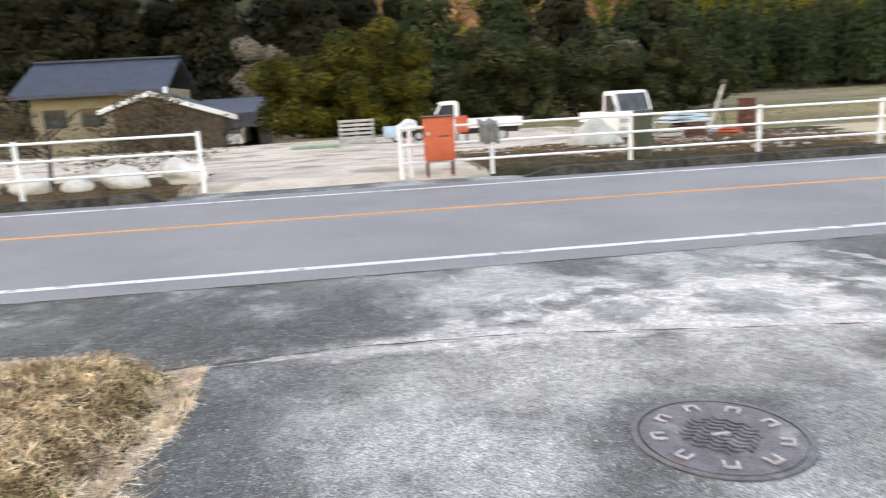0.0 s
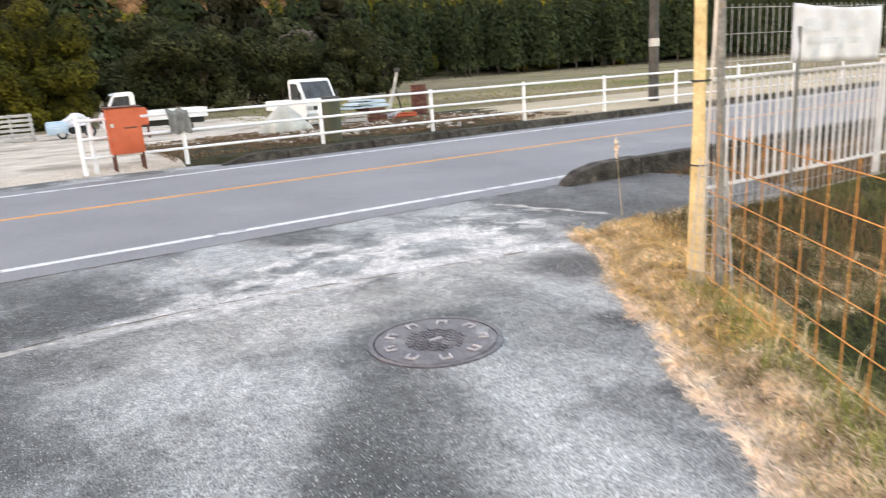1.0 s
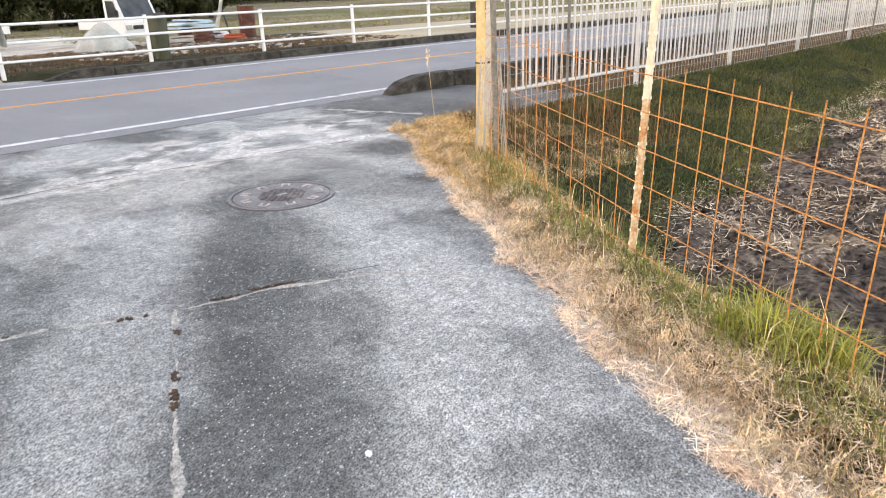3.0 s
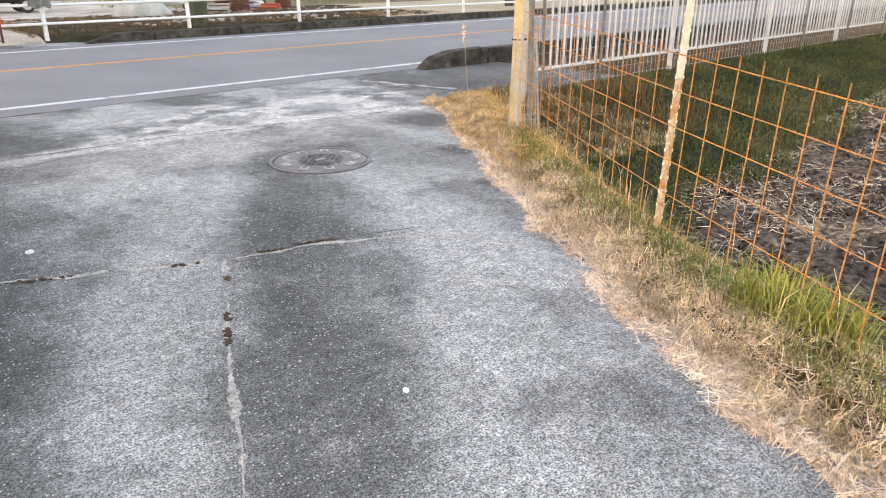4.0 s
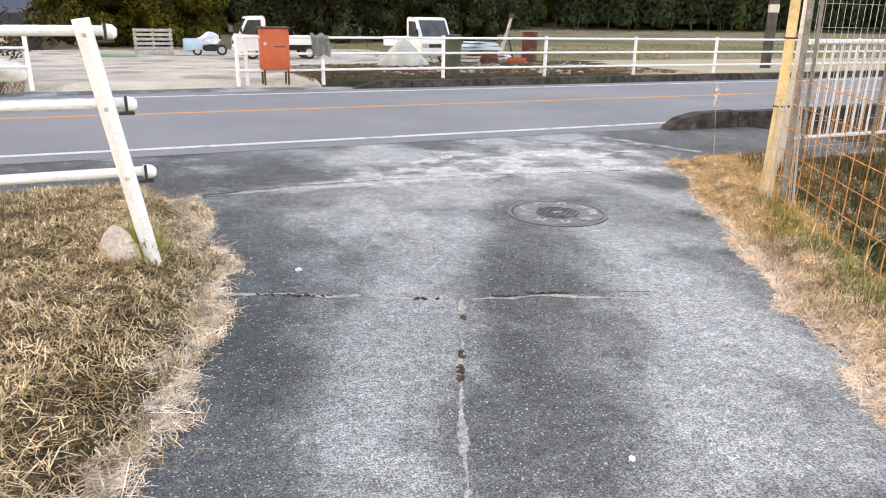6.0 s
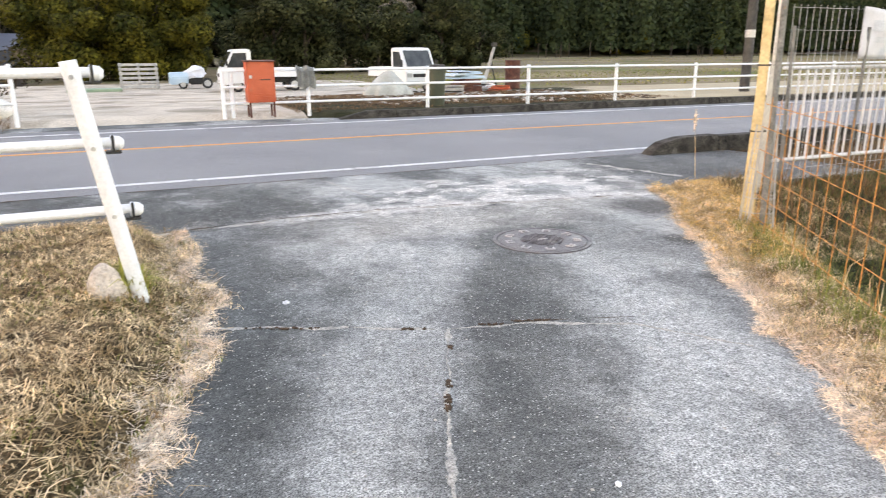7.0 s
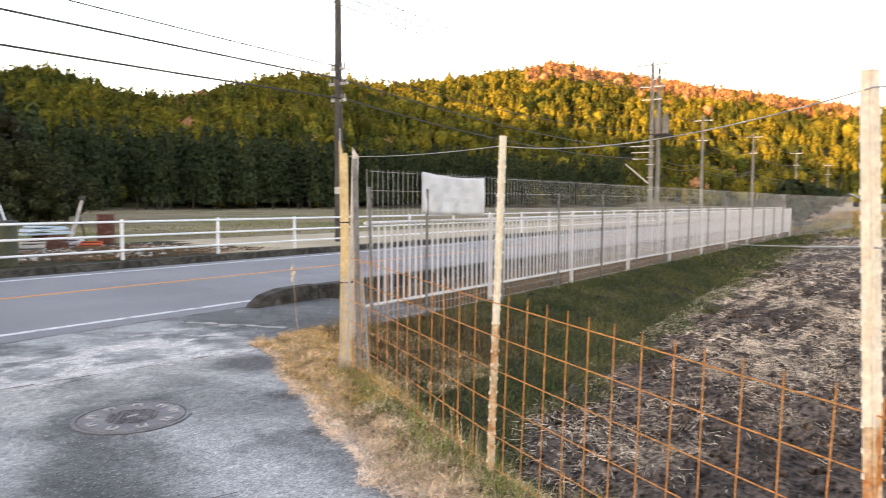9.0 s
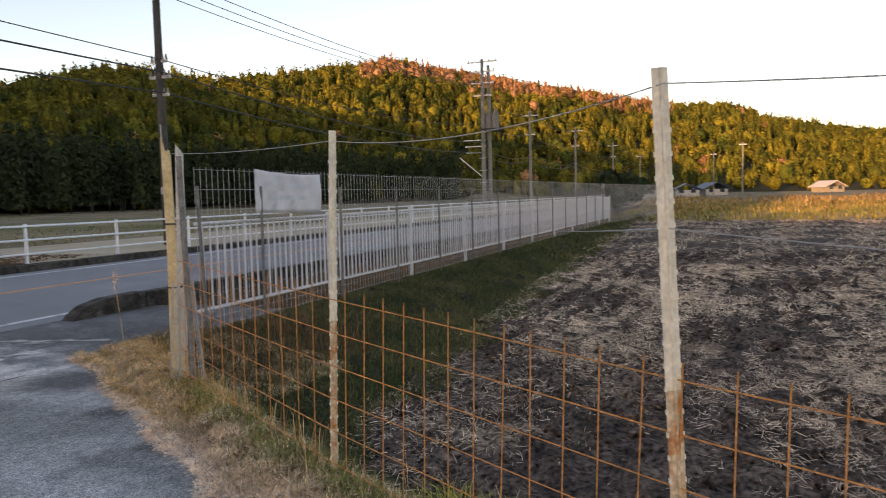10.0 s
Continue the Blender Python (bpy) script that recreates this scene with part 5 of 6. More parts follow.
# boulders by the left fence
for k, (x, y, r) in enumerate(((-6.57, 13.3, 0.45), (-7.55, 13.2, 0.3), (-8.6, 13.3, 0.38), (-5.4, 13.5, 0.48), (-9.6, 13.5, 0.4), (-10.8, 13.4, 0.5))):
    bm = B()
    bmesh.ops.create_icosphere(bm, subdivisions=3, radius=r)
    for v in bm.verts:
        v.co = Vector((v.co.x * 1.1, v.co.y * 0.85, v.co.z * 0.68)) * (1 + 0.5 * noise.noise(v.co * 2.6 + Vector((k * 7, 0, 0))) + 0.12 * noise.noise(v.co * 8))
    o = part("boulder", bm, M_BOULDER, smooth=True)
    o.location = (x, y, lot_z(x, y) + r * 0.42)
    tagged(o, "whitish rounded boulder edging the garden bed", "boulder", "boulders")

# ---- house, garage, van ----
hs = thing("house", pose(0, 0, 0), "farmhouse with blue-grey metal roof and cream walls", "house")
bm = B()
box(bm, -25.0, -15.6, 52, 60, -1.2, 3.5)
part("wall", bm, M_PLASTER, hs)
bm = B()
prism(bm, [(50.9, 3.15), (55.6, 5.55), (56.4, 5.55), (61.1, 3.15), (61.1, 3.35), (56, 5.85), (50.9, 3.35)], -25.9, -15.1)
roof = part("roof", bm, M_TILE, hs)
for i in range(27):
    bm = B()
    prism(bm, [(50.9, 3.36), (55.8, 5.76), (55.8, 5.84), (50.9, 3.43)], -25.8 + i * 0.4, -25.74 + i * 0.4)
    part("standing_seam", bm, M_TILE, roof)
bm = B()
box(bm, -26, -15, 50.82, 50.9, 3.1, 3.37)
part("fascia", bm, M_TILE, hs)
bm = B()
box(bm, -15.3, -15.02, 50.6, 50.81, 3.0, 3.5, 0.03)
part("ridge_end_tile", bm, M_WHITE, roof)
bm = B()
box(bm, -25.9, -15.1, 55.75, 56.25, 5.84, 6.0, 0.05)
part("ridge_cap", bm, M_TILE, roof)
for x in (-23.4, -20.8, -18.2):
    bm = B()
    box(bm, x - 0.8, x + 0.8, 51.94, 51.99, 1.0, 2.3, 0.01)
    part("window", bm, M_GLASS, hs)
wing = thing("house_wing", pose(0, 0, 0), "low gabled wing with brown board wall and pale bargeboards", "house")
def gable(y0, y1, pts):
    bm = B()
    a = [bm.verts.new((x, y0, z)) for x, z in pts]
    b = [bm.verts.new((x, y1, z)) for x, z in pts]
    bm.faces.new(a), bm.faces.new(b[::-1])
    for i in range(len(a)):
        bm.faces.new((a[i], b[i], b[(i + 1) % len(a)], a[(i + 1) % len(a)]))
    bmesh.ops.recalc_face_normals(bm, faces=bm.faces[:])
    return bm
part("wall", gable(46.6, 51.5, [(-17.6, -1.2), (-10.6, -1.2), (-10.6, 1.3), (-15.0, 2.75), (-17.6, 1.9)]), M_BROWNWALL, wing)
part("roof", gable(46.0, 51.6, [(-18.2, 1.85), (-15.0, 2.9), (-9.8, 1.12), (-9.8, 1.27), (-15.0, 3.06), (-18.2, 2.03)]), M_TILE, wing)
part("bargeboard", gable(45.85, 45.98, [(-18.3, 1.75), (-15.0, 2.8), (-9.6, 0.98), (-9.6, 1.3), (-15.0, 3.12), (-18.3, 2.05)]), M_WHITE, wing)
gr = thing("garage", pose(0, 0, 0), "open dark garage with a blue-grey roof beside the house", "garage")
for x0, x1, y0, y1 in ((-12.9, -12.7, 47.5, 53), (-8.5, -8.3, 47.5, 53), (-12.7, -8.5, 52.8, 53)):
    bm = B()
    box(bm, x0, x1, y0, y1, -1.2, 1.6)
    part("wall", bm, M_BROWNWALL, gr)
bm = B()
prism(bm, [(46.9, 1.25), (53.4, 2.35), (53.4, 2.5), (46.9, 1.4)], -13.2, -8.0)
part("roof", bm, M_TILE, gr)
bm = B()
box(bm, -13.2, -8, 46.8, 46.9, 0.45, 1.42)
part("fascia", bm, M_TILE, gr)
vn = thing("white_van", pose(-10.2, 48.6, lot_z(-10.2, 48.6)), "small white van parked in the garage", "van")
bm = B()
prism(bm, [(-1.6, 0.3), (1.6, 0.3), (1.65, 0.9), (1.4, 1.5), (-1.45, 1.55), (-1.62, 0.95)], -0.72, 0.72, 0.06)
vb = part("body", bm, M_CARWHITE, vn)
bm = B()
prism(bm, [(-1.61, 0.98), (-1.625, 0.98), (-1.49, 1.45), (-1.475, 1.45)], -0.6, 0.6)
part("rear_window", bm, M_GLASS, vb)
for wx in (-0.62, 0.62):
    for wy in (-1.0, 1.0):
        bm = B()
        cyl(bm, (wx - 0.08, wy, 0.27), (wx + 0.08, wy, 0.27), 0.27, None, 18)
        part("wheel", bm, M_BLACK, vn)
    bm = B()
    box(bm, wx - 0.07, wx + 0.07, -1.66, -1.62, 0.7, 0.9, 0.01)
    part("tail_light", bm, M_REDBOX, vb)

for k, (x, y, w, h) in enumerate(((178, 12, 8, 3.6), (196, 7, 6, 3.2), (205, 1, 8, 3.4), (230, -30, 6, 3.2))):
    fh = thing("far_house", pose(x, y, -0.1, 0, 0, 12 * k), "distant low house with a dark roof and pale walls", "house", "distant houses")
    bm = B()
    box(bm, -w / 2, w / 2, -3, 3, 0, h * 0.5)
    part("wall", bm, M_PLASTER if k > 2 else M_GREYWOOD, fh)
    bm = B()
    prism(bm, [(-3.9, h * 0.46), (0, h), (3.9, h * 0.46), (3.9, h * 0.51), (0, h * 1.06), (-3.9, h * 0.51)], -w / 2 - 0.5, w / 2 + 0.5)
    part("roof", bm, M_TILE if k < 3 else M_ROCK, fh)
    for sx in (-0.25, 0.25):
        bm = B()
        box(bm, -w / 2 - 0.03, -w / 2 + 0.01, sx * 6 - 0.6, sx * 6 + 0.6, 0.9, 1.9)
        part("window", bm, M_GLASS, fh)

# ---- trees near the lot ----
OL = "dense olive-green evergreen tree beside the gravel lot"
for k, (x, y, h, r) in enumerate(((-5.9, 44, 6.0, 2.3), (-3.4, 43.4, 6.9, 2.4), (-0.8, 43.5, 7.2, 2.4), (1.3, 44, 6.6, 2.0), (-4.6, 42.2, 4.0, 2.0), (-1.6, 41.8, 4.3, 2.1), (0.9, 42.2, 4.0, 1.8))):
    tree("hedge_tree", x, y, -0.1, h, r * 1.1, M_OLIVE, OL, 20 + k, 13000, 0.1, "bush", group="olive trees")
DK = "tall dark mixed woodland tree behind the lot"
rr = random.Random(21)
for k in range(58):
    x = -62 + (k % 29) * 3.2 + (k // 29) * 1.5 + rr.uniform(-1, 1)
    y = 74 + 9 * (k // 29) - 0.2 * max(0, x + 10) + rr.uniform(-3, 3)
    h = (rr.uniform(13, 19) if x < 12 else rr.uniform(11, 15)) + 2 * (k // 29)
    if 6 < x < 13 or 21 < x < 26.5:
        h = rr.uniform(6.5, 8.5)
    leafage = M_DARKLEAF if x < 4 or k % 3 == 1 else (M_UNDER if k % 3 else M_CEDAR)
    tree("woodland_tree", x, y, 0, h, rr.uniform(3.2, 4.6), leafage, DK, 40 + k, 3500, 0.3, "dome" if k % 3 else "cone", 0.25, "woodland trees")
for k in range(14):
    x = 5.5 + k * 1.6 + rr.uniform(-0.6, 0.6)
    tree("understorey_tree", x, 50 + rr.uniform(-3, 5) + 0.35 * k, -0.1, rr.uniform(4, 7), rr.uniform(2, 2.8), M_UNDER, "dark green understorey tree at the wood edge", 90 + k, 6000, 0.12, "bush", group="understorey trees")
tree("bare_tree", 19, 56, -0.1, 6.5, 2.4, M_TWIG, "grey-brown bare tree at the wood edge", 130, 2600, 0.14, group="bare trees")
tree("bare_tree", -10.5, 62, -0.1, 9, 2.4, M_TWIG, "grey-brown bare tree behind the house", 131, 2600, 0.14, group="bare trees")
for k, (x, y, h, r) in enumerate(((-8.8, 14.9, 2.5, 1.5), (-6.0, 14.9, 2.3, 1.4), (-11.6, 15.2, 2.8, 1.7), (-14.5, 15.2, 2.6, 1.7))):
    tree("bare_shrub", x, y, -0.1, h, r, M_BROWNTWIG if k != 2 else M_DARKLEAF, "leggy half-bare garden shrub by the fence", 140 + k, 2300, 0.042, trunk=0.06, group="garden shrubs")
tree("pine_bush", 44, 2.2, -0.2, 3.2, 1.5, M_CEDAR, "dark pine bush at the field corner", 150, 1800, 0.2, group="field bushes")

# ---- forests on the hills ----
def crown_core(kind, rng):
    """Verts and faces of a lumpy closed crown of unit height and radius."""
    lat, lon = 4, 7
    v = []
    for i in range(lat):
        t = i / (lat - 1)
        if kind == "cone":
            z, r = 0.08 + 0.92 * t, (1 - t) ** 0.75 * (0.75 if i == 0 else 1) + 0.02
        else:
            z, r = 0.15 + 0.85 * (0.5 - 0.5 * math.cos(math.pi * (0.12 + 0.88 * t))), math.sin(math.pi * (0.14 + 0.86 * t)) + 0.02
        for k in range(lon):
            a = 2 * math.pi * (k + 0.5 * (i % 2)) / lon
            q = r * rng.uniform(0.68, 1.22)
            v.append((q * math.cos(a), q * math.sin(a), z + rng.uniform(-0.06, 0.06)))
    f = [(i * lon + k, i * lon + (k + 1) % lon, (i + 1) * lon + (k + 1) % lon, (i + 1) * lon + k) for i in range(lat - 1) for k in range(lon)]
    return np.array(v), np.array(f)


def scatter_forest(name, az0, az1, inner, outer, n, per, leaf, kind, hmin, hmax, width, materials, label, seed, autumn=None, core=False):
    rng = np.random.default_rng(seed)
    vs, fs, ms, off = [], [], [], 0
    az = rng.uniform(az0, az1, n)
    foot = np.interp(az, [-40, 0, 10, 22, 35, 50, 75, 95, 150], [330, 300, 270, 240, 205, 165, 132, 90, 90])
    ridge = np.interp(az, [-40, 10, 30, 60, 75, 150], [620, 520, 430, 290, 480, 480])
    t = np.sqrt(rng.uniform(0, 1, n))
    r = foot + inner + (np.where(outer > 0, outer, ridge - foot + 14) - inner) * t
    x, y = r * np.cos(np.radians(az)), r * np.sin(np.radians(az))
    z = ground_z(x, y)
    grow = rng.uniform(0.65, 1.45, n)
    hh = rng.uniform(hmin, hmax, n) * (0.55 + 0.45 * grow)
    cores = [crown_core(kind, rng) for k in range(10)]
    for i in range(n):
        if core:
            cv, cf = cores[i % 10]
            w = width * grow[i] * 0.72
            turn = rng.uniform(0, 6.28)
            rot = np.array([[math.cos(turn), -math.sin(turn), 0], [math.sin(turn), math.cos(turn), 0], [0, 0, 1]])
            vs.append((cv * np.array([w, w, hh[i] * 0.86])) @ rot.T + np.array([x[i], y[i], z[i] - 0.5]))
            fs.append(cf + off)
            off += len(cv)
            tint = int(autumn is not None and autumn(az[i], (r[i] - foot[i]) / (ridge[i] - foot[i]), rng))
            ms.append(np.full(len(cf), tint))
        p, out = crown_points(kind, per, hh[i], width * grow[i], rng)
        v, f = leaf_cloud(p + np.array([x[i], y[i], z[i] - 0.5]), leaf * rng.uniform(0.8, 1.2), rng, out)
        vs.append(v)
        fs.append(f + off)
        off += len(v)
        ms.append(np.full(len(f), tint if core else 0))
    return tagged(new(name, np_mesh(name, np.concatenate(vs), np.concatenate(fs), materials, np.concatenate(ms))), label, "forest", kind="stuff")


def autumn_or_sunlit(a, t, rng):
    # ridge band and strays are autumn trees; past 69 degrees the orange paints sunlight
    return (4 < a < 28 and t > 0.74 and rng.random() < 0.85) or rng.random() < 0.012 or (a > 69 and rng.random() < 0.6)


scatter_forest("hill_forest", -14, 94, 0, 0, 4400, 30, 0.7, "dome", 6, 10, 3.7, [M_HILL, M_AUTUMN_SUNLIT], "sunlit evergreen and autumn forest covering the hillside", 31, autumn_or_sunlit, True)
scatter_forest("hill_cedars", -14, 80, 4, 0, 4200, 26, 0.6, "cone", 7.5, 12, 2.6, [M_HILL, M_AUTUMN_SUNLIT], "sunlit cedar plantation on the hillside", 35, autumn_or_sunlit, True)
scatter_forest("cedar_wood", 20, 80, -16, 30, 700, 220, 0.5, "cone", 13, 18, 2.7, [M_CEDAR], "dense wood of tall dark cedars at the foot of the hill", 32)
rng = np.random.default_rng(33)
bm = B()
for k in range(40):
    a = rng.uniform(40, 72)
    r = np.interp(a, [22, 35, 50, 75], [240, 205, 165, 132]) - 17 + rng.uniform(0, 3)
    x, y = r * math.cos(radians(a)), r * math.sin(radians(a))
    cyl(bm, (x, y, -0.3), (x, y, rng.uniform(1.5, 3)), 0.09, 0.07, 6)
tagged(part("cedar_trunks", bm, M_BARK), "pale bare lower trunks along the cedar wood edge", "forest", kind="stuff")

# ---- clods of turned soil ----
def clods(name, x0, x1, y0, y1, n, size, seed):
    """Broken clods half sunk in the soil."""
    cr = np.random.default_rng(seed)
    bm = B()
    bmesh.ops.create_icosphere(bm, subdivisions=1, radius=1)
    bm.verts.index_update()
    cv, cf = np.array([v.co[:] for v in bm.verts]), np.array([[v.index for v in f.verts] for f in bm.faces])
    bm.free()
    x, y = cr.uniform(x0, x1, n), cr.uniform(y0, y1, n)
    k = (x > mesh_line_x(y) + 0.7) & (y < field_edge(x) - 0.1) & (np.sin(x * 2.1 + np.sin(y * 3)) + np.sin(y * 2.7 + x) > cr.uniform(-1.8, 1.5, n))
    x, y = x[k], y[k]
    n = len(x)
    r = size * cr.uniform(0.35, 1.3, n) ** 1.4
    v = cv[None] * cr.uniform(0.65, 1.25, (n, len(cv), 1)) * (r[:, None] * cr.uniform(0.6, 1.3, (n, 3)))[:, None] * np.array([1, 1, 0.75])
    v = v + np.stack([x, y, ground_z(x, y)], 1)[:, None]
    f = cf[None] + (np.arange(n) * len(cv))[:, None, None]
    return tagged(new(name, np_mesh(name, v.reshape(-1, 3), f.reshape(-1, 3), [M_SOIL])), "dark broken clods of turned field soil", "soil", kind="stuff")


clods("soil_clods", 0, 8, -8, 0.3, 5200, 0.05, 81)
clods("soil_clods", 8, 20, -14, 0.6, 4200, 0.085, 82)

# ---- grasses ----
rng = np.random.default_rng(50)


def pts(n, x0, x1, y0, y1, keep, zoff=0.0):
    x, y = rng.uniform(x0, x1, n), rng.uniform(y0, y1, n)
    k = keep(x, y)
    x, y = x[k], y[k]
    z = ground_z(x, y)
    z = np.where((y < 1.7) & (x > left_x(y) - 0.1) & (x < right_x(y) + 0.1), np.maximum(z, 0.004), z)
    return np.stack([x, y, z + zoff], 1)


def patchy(x, y, k=1.0):
    """Clumps and bare gaps."""
    v = np.sin(x * 9.1 + 2.3 * np.sin(y * 5.3)) + np.sin(y * 11.7 + 1.7 * np.sin(x * 6.1)) + np.sin(x * 23 + y * 19)
    return v > rng.uniform(-3.2, 2.2, len(x)) * k


def grass(name, base, h, w, lean, material, label):
    return tagged(blades(name, base, h, w, lean, material, rng), label, "grass", kind="stuff")


def edge_in(d):
    """Keep more of what lies deeper than the ragged edge; d: metres inside it."""
    return d > 0.0 + 0.055 * rng.normal(size=len(d))


right_keep = lambda x, y: edge_in(x - right_x(y) - 0.05 * np.sin(y * 7) - 0.03 * np.sin(y * 19)) & (x < mesh_line_x(y) + 0.5) & patchy(x, y)
corner_keep = lambda x, y: edge_in(x - right_x(y)) & (x < 4.0) & (y > -0.8) & (y < 1.4 + 0.1 * np.sin(x * 5)) & patchy(x, y)
left_keep = lambda x, y: edge_in(left_x(y) - x - 0.05 * np.sin(y * 6) - 0.03 * np.sin(y * 17)) & (y < 1.56 + 0.05 * np.sin(x * 7)) & patchy(x, y)
near = lambda a: (lambda x, y: a(x, y) & (np.hypot(x + 2.5, y + 4) < 6.5))
def edge_pts(n, edge, sign, y0, y1, mean, spread):
    """Points gathered along a ragged drive edge; sign +1: the verge lies on the +x side."""
    y = rng.uniform(y0, y1, n)
    c = 0.05 * np.sin(y * 7) + 0.03 * np.sin(y * 19) + 0.03 * np.sin(y * 2.3 + 1)
    reach = 0.05 + 0.07 * (1 + np.sin(y * 5.3 + 2 * np.sin(y * 3.1))) * rng.uniform(0.2, 1, n)
    x = edge(y) + sign * np.maximum(mean + c * (1.2 if sign > 0 else 0.8) + spread * rng.normal(size=n), -reach)
    k = np.sin(y * 31 + x * 17) + np.sin(y * 13 - x * 29) > rng.uniform(-2.4, 1.6, n)
    x, y = x[k], y[k]
    inside = (x > left_x(y) - 0.02) & (x < right_x(y) + 0.02)
    return np.stack([x, y, np.where(inside, 0.003, np.maximum(ground_z(x, y), -0.03) + 0.01)], 1)


grass("verge_straw", pts(170000, -2.8, 3, -8, 1.45, right_keep), 0.045, 0.0042, 1.5, M_STRAW, "short dry straw grass along the drive edge")
straws("verge_litter", edge_pts(92000, right_x, 1, -6.5, 1.4, 0.06, 0.1), 0.065, 0.0027, 0.22, M_PALESTRAW, "bleached mown straw lying on the drive edge")
straws("verge_litter", edge_pts(22000, right_x, 1, -6.5, 1.4, 0.27, 0.15), 0.07, 0.0029, 0.3, M_PALESTRAW, "bleached mown straw lying along the drive edge")
straws("verge_litter", edge_pts(24000, right_x, 1, -6.5, 1.4, 0.25, 0.16), 0.07, 0.0029, 0.3, M_STRAW, "dry mown straw lying along the drive edge")
for edge, sg in ((right_x, 1), (left_x, -1)):
    straws("edge_stalks", edge_pts(2600, edge, sg, -6 if sg > 0 else -4.6, 1.4, -0.02, 0.05), 0.15, 0.0026, 0.18, M_PALESTRAW, "single bleached stalks sticking out over the asphalt")
grass("verge_straw", edge_pts(16000, right_x, 1, -6.5, 1.4, 0.2, 0.1), 0.06, 0.0036, 1.3, M_STRAW, "short dry straw grass along the drive edge")
grass("verge_grass", edge_pts(5500, right_x, 1, -6.5, -0.3, 0.5, 0.12), 0.095, 0.0042, 0.9, M_GREEN, "green and yellowing grass along the drive edge")
grass("verge_grass", pts(20000, -2.8, 3, -8, 0.6, lambda x, y: right_keep(x, y) & (x > right_x(y) + 0.22) & (np.sin(x * 4 + y * 3) + np.sin(y * 5.1) > rng.uniform(-0.6, 2.2, len(x)))), 0.1, 0.0045, 0.8, M_GREEN, "green and yellowing grass along the drive edge")
grass("verge_long_grass", pts(9000, -2.4, 2, -6.5, -0.5, lambda x, y: (x > right_x(y) + 0.3) & (x < mesh_line_x(y) + 0.12) & (np.sin(x * 6 + y * 4) + np.sin(y * 3.1 - x * 2) > rng.uniform(-1.5, 2.2, len(x)))), 0.15, 0.0045, 0.75, M_GREEN, "longer green and yellow grass along the mesh fence")
grass("roadside_weeds", pts(26000, 5.3, 40, 1.3, 3.5, lambda x, y: patchy(x, y)), 0.13, 0.009, 0.9, M_WEED, "dry brown weeds between fence and kerb")
grass("verge_weed", pts(900, -1.2, 1.6, -5, -0.6, lambda x, y: (x > right_x(y) + 0.3) & (x < mesh_line_x(y) + 0.25)), 0.26, 0.004, 0.5, M_STRAW, "thin dry seed stalks by the mesh fence")
grass("verge_tuft", pts(3600, -0.2, 0.7, -4.0, -3.1, lambda x, y: np.hypot((x - 0.22) * 1.3, y + 3.56) < 0.24 + 0.08 * np.sin(x * 20)), 0.2, 0.005, 0.7, M_TUFT, "fresh green grass tuft at the mesh fence")
grass("corner_straw", pts(60000, 1.2, 4.2, -0.8, 1.55, corner_keep), 0.055, 0.0042, 1.4, M_STRAW, "dry grass at the fence corner")
grass("corner_gold", pts(15000, 1.0, 3.4, -1.2, 1.5, lambda x, y: edge_in(x - right_x(y)) & (x < mesh_line_x(y) + 0.4) & patchy(x, y)), 0.06, 0.0042, 1.2, M_GOLD, "golden dry grass round the corner stakes")
straws("corner_litter", pts(9000, 1.0, 3.4, -1.2, 1.5, lambda x, y: edge_in(x - right_x(y)) & (x < mesh_line_x(y) + 0.4), 0.03), 0.09, 0.004, 0.3, M_GOLD, "golden straw lying round the corner stakes")
grass("left_straw", pts(118000, -7.6, -2.1, -4.6, 1.65, left_keep), 0.05, 0.0045, 1.6, M_STRAW, "dry mown straw grass beside the drive")
straws("left_litter", edge_pts(30000, left_x, -1, -5, 1.5, 0.03, 0.06), 0.06, 0.0032, 0.22, M_PALESTRAW, "bleached mown straw lying on the drive edge")
straws("left_litter", edge_pts(26000, left_x, -1, -5, 1.5, 0.45, 0.3), 0.06, 0.003, 0.3, M_STRAW, "dry mown straw lying beside the drive")
grass("left_weed", pts(62000, -7.6, -2.5, -4.6, 1.4, lambda x, y: left_keep(x, y) & (x < left_x(y) - 0.18) & (np.sin(x * 5.3 + 1.7 * np.sin(y * 3)) + np.sin(y * 6.1 + x) > rng.uniform(-0.9, 2.0, len(x)))), 0.055, 0.005, 1.3, M_WEED, "matted brown dead grass beside the drive")
grass("left_grass", pts(70000, -7.6, -2.4, -4.6, 1.3, lambda x, y: left_keep(x, y) & (np.sin(x * 3.3 + y * 2) + np.sin(y * 4.1 - x) > rng.uniform(-0.8, 2.2, len(x)))), 0.042, 0.0045, 1.0, M_GREEN, "patchy green grass beside the drive")
grass("post_tuft", pts(1500, -2.98, -2.7, -0.65, -0.3, lambda x, y: np.hypot(x + 2.86, y + 0.44) < 0.09), 0.16, 0.006, 0.7, M_TUFT, "green grass tuft at the rail post foot")
bank_keep = lambda x, y: (x > mesh_line_x(y) + 0.3) & (y > field_edge(x) - 0.25 + 0.2 * np.sin(x * 3))
grass("corner_stalks", pts(1300, 2.1, 5.0, -0.7, 1.0, lambda x, y: (x > mesh_line_x(y) + 0.15)), 0.3, 0.005, 0.6, M_WEED, "tall dry weed stalks at the fence corner")
grass("bank_grass", pts(64000, 0.5, 16, -3, 1.25, bank_keep), 0.11, 0.006, 1.1, M_BANKGRASS, "rough dark green grass on the bank below the fence")
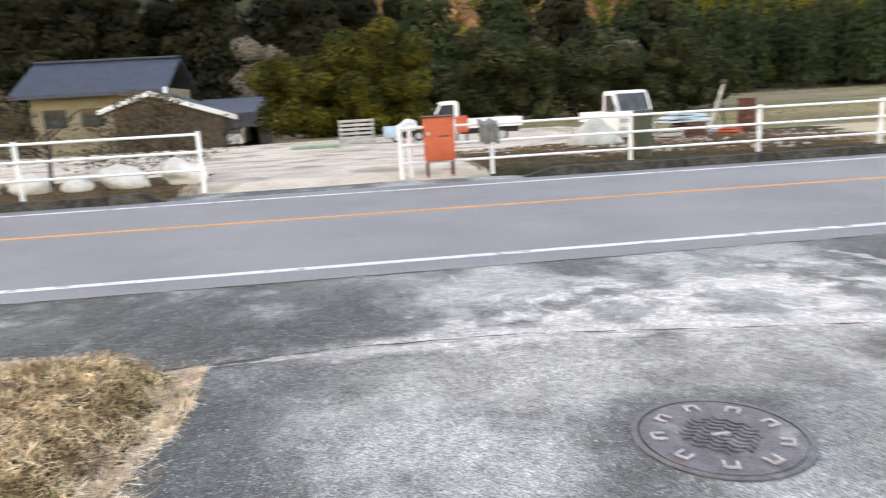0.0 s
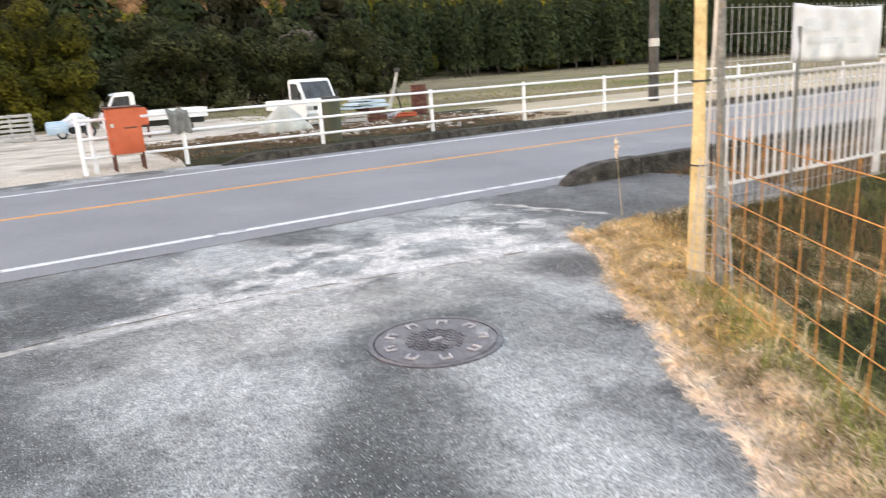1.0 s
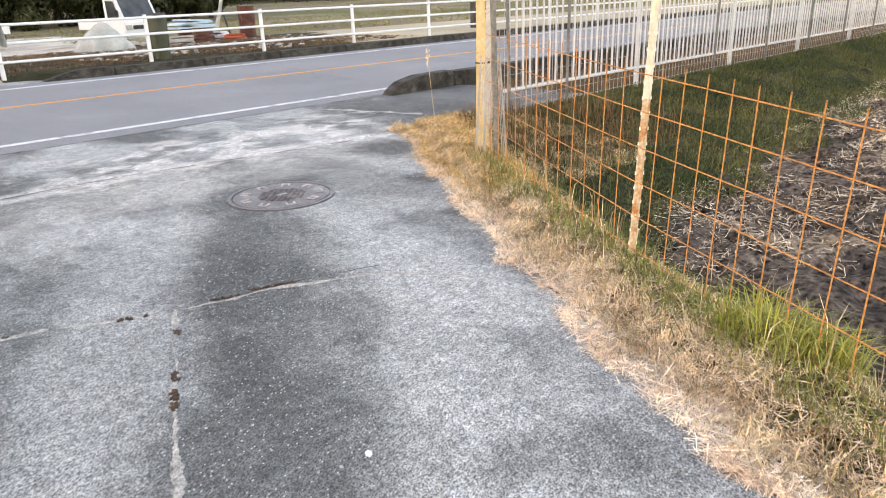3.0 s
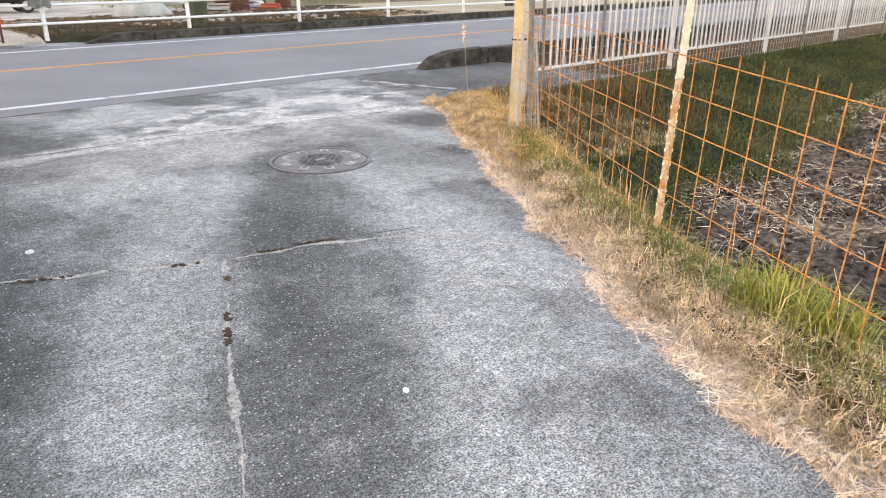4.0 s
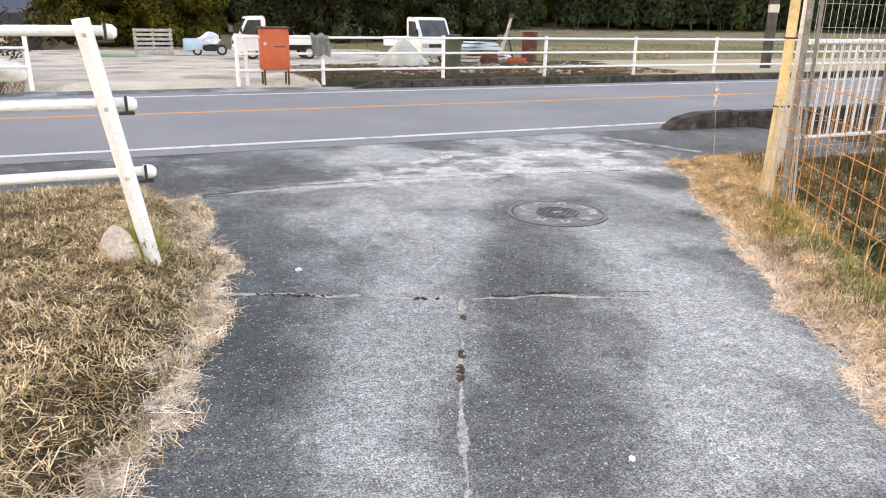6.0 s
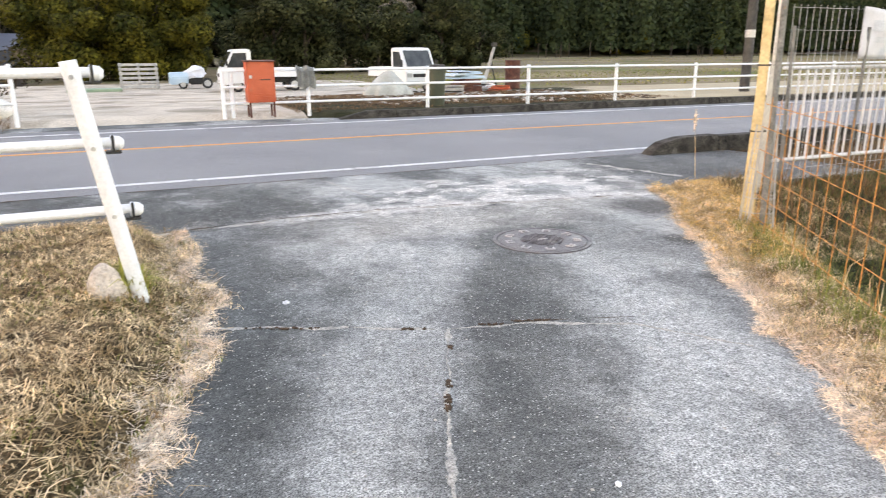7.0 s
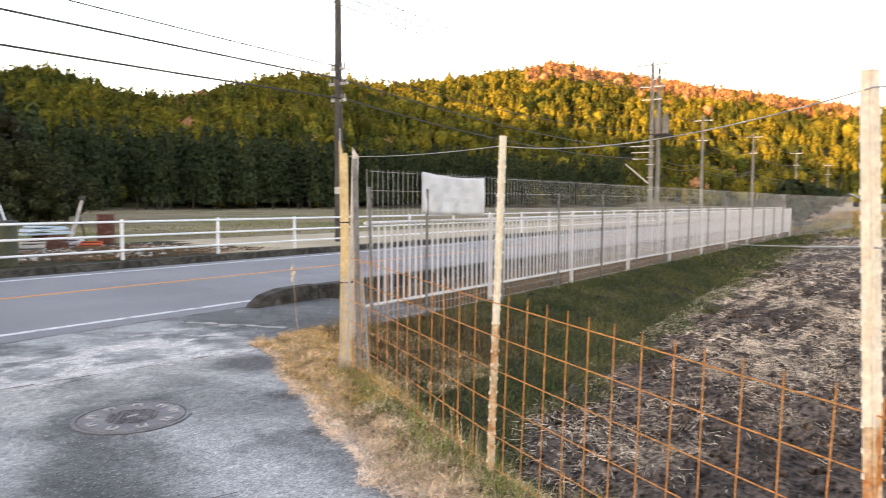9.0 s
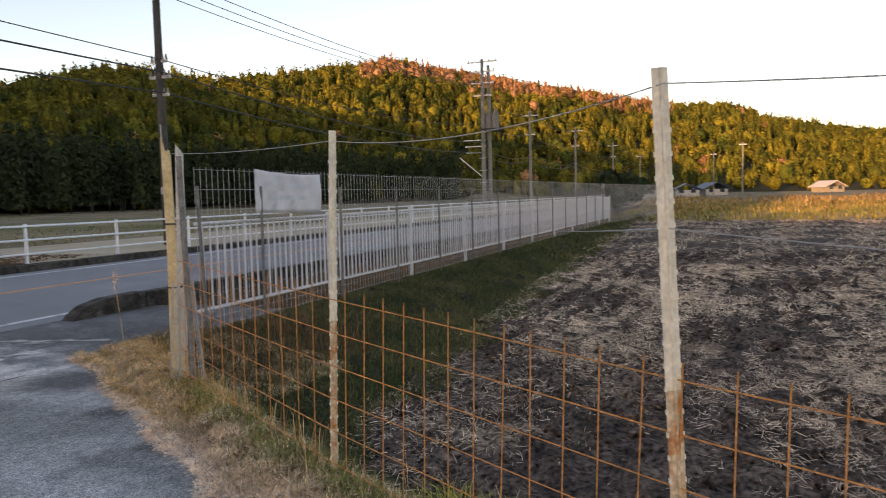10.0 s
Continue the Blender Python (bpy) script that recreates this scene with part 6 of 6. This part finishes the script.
grass("bank_grass", pts(16000, 16, 46, -1, 1.25, bank_keep), 0.14, 0.02, 0.9, M_BANKGRASS, "rough dark green grass on the bank below the fence")
grass("bank_straw", pts(3000, 0.5, 30, -3, 1.25, bank_keep), 0.09, 0.005, 1.2, M_WEED, "dry stalks on the bank below the fence")
field_keep = lambda x, y: (x > mesh_line_x(y) + 0.6) & (y < field_edge(x) + 0.2) & (np.sin(x * 1.3 + 2 * np.sin(y)) + np.sin(y * 2.1 + x * 0.3) + 0.9 * np.sin(y * 14 + 0.8 * np.sin(x * 3)) > rng.uniform(-1.6, 2.6, len(x)))
straws("field_stubble", pts(200000, 0, 7, -8, 0.3, lambda x, y: field_keep(x, y) & (x + 0.8 * np.sin(y * 2.2) > rng.uniform(1.3, 8.2, len(x)) - 2.6 * np.clip(-y - 3.9, 0, 1.6)), 0.014), 0.085, 0.0036, 0.22, M_STUBBLE, "pale broken stubble on the dark field soil")
straws("field_stubble", pts(130000, 7, 16, -12, 0.6, field_keep, 0.02), 0.11, 0.008, 0.25, M_STUBBLE, "pale broken stubble on the dark field soil")
straws("field_stubble", pts(60000, 16, 42, -20, 1, field_keep, 0.03), 0.16, 0.014, 0.3, M_STUBBLE, "pale broken stubble on the dark field soil")
grass("field_stalks", pts(9000, 0, 14, -9, 0.3, field_keep, 0.0), 0.07, 0.004, 0.9, M_STUBBLE, "short cut stalks standing in the field soil")
grass("meadow_reed", pts(6000, 58, 150, -60, 8, lambda x, y: np.sin(x * 0.21 + 2 * np.sin(y * 0.13)) + np.sin(y * 0.37) > rng.uniform(-0.4, 1.4, len(x))), 1.0, 0.09, 1.0, M_DRYREED, "tall dry golden reeds beyond the field")
grass("meadow_reed", pts(13000, 58, 150, -60, 8, lambda x, y: (x > 58 + 6 * np.sin(y * 0.3)) & (np.sin(x * 0.13) + np.sin(y * 0.21 + 1) > rng.uniform(-1.6, 1, len(x)))), 0.42, 0.09, 1.1, M_DRYREED, "tall dry golden reeds beyond the field")
grass("meadow_grass", pts(20000, 41, 95, -50, 3, lambda x, y: x > 41), 0.36, 0.05, 0.8, M_MEADOWGRASS, "yellowing grass strip at the field end")
grass("lot_weeds", pts(36000, 1.0, 12.5, 12.2, 20, lambda x, y: np.sin(x * 2) + np.sin(y * 3 + x) > rng.uniform(-1.8, 1.8, len(x))), 0.07, 0.012, 1.4, M_WEED, "dry brown weeds and litter beside the gravel lot")
grass("kerb_weeds", pts(2500, -12, -4.8, 11.5, 12.6, lambda x, y: x < -4.8), 0.12, 0.01, 0.8, M_WEED, "dry weeds behind the far kerb")
grass("meadow_tufts", pts(9000, 9, 110, 24, 110, lambda x, y: np.sin(x * 0.21 + y * 0.1) + np.sin(y * 0.33) > rng.uniform(-1.2, 1.6, len(x))), 0.12, 0.07, 1.2, M_MEADOWGRASS, "rough dry and green tufts on the far meadow")
grass("far_green", pts(9000, 8, 60, 26, 45, lambda x, y: y > 26), 0.07, 0.05, 1.2, M_GREEN, "green strip of grass in the far field")
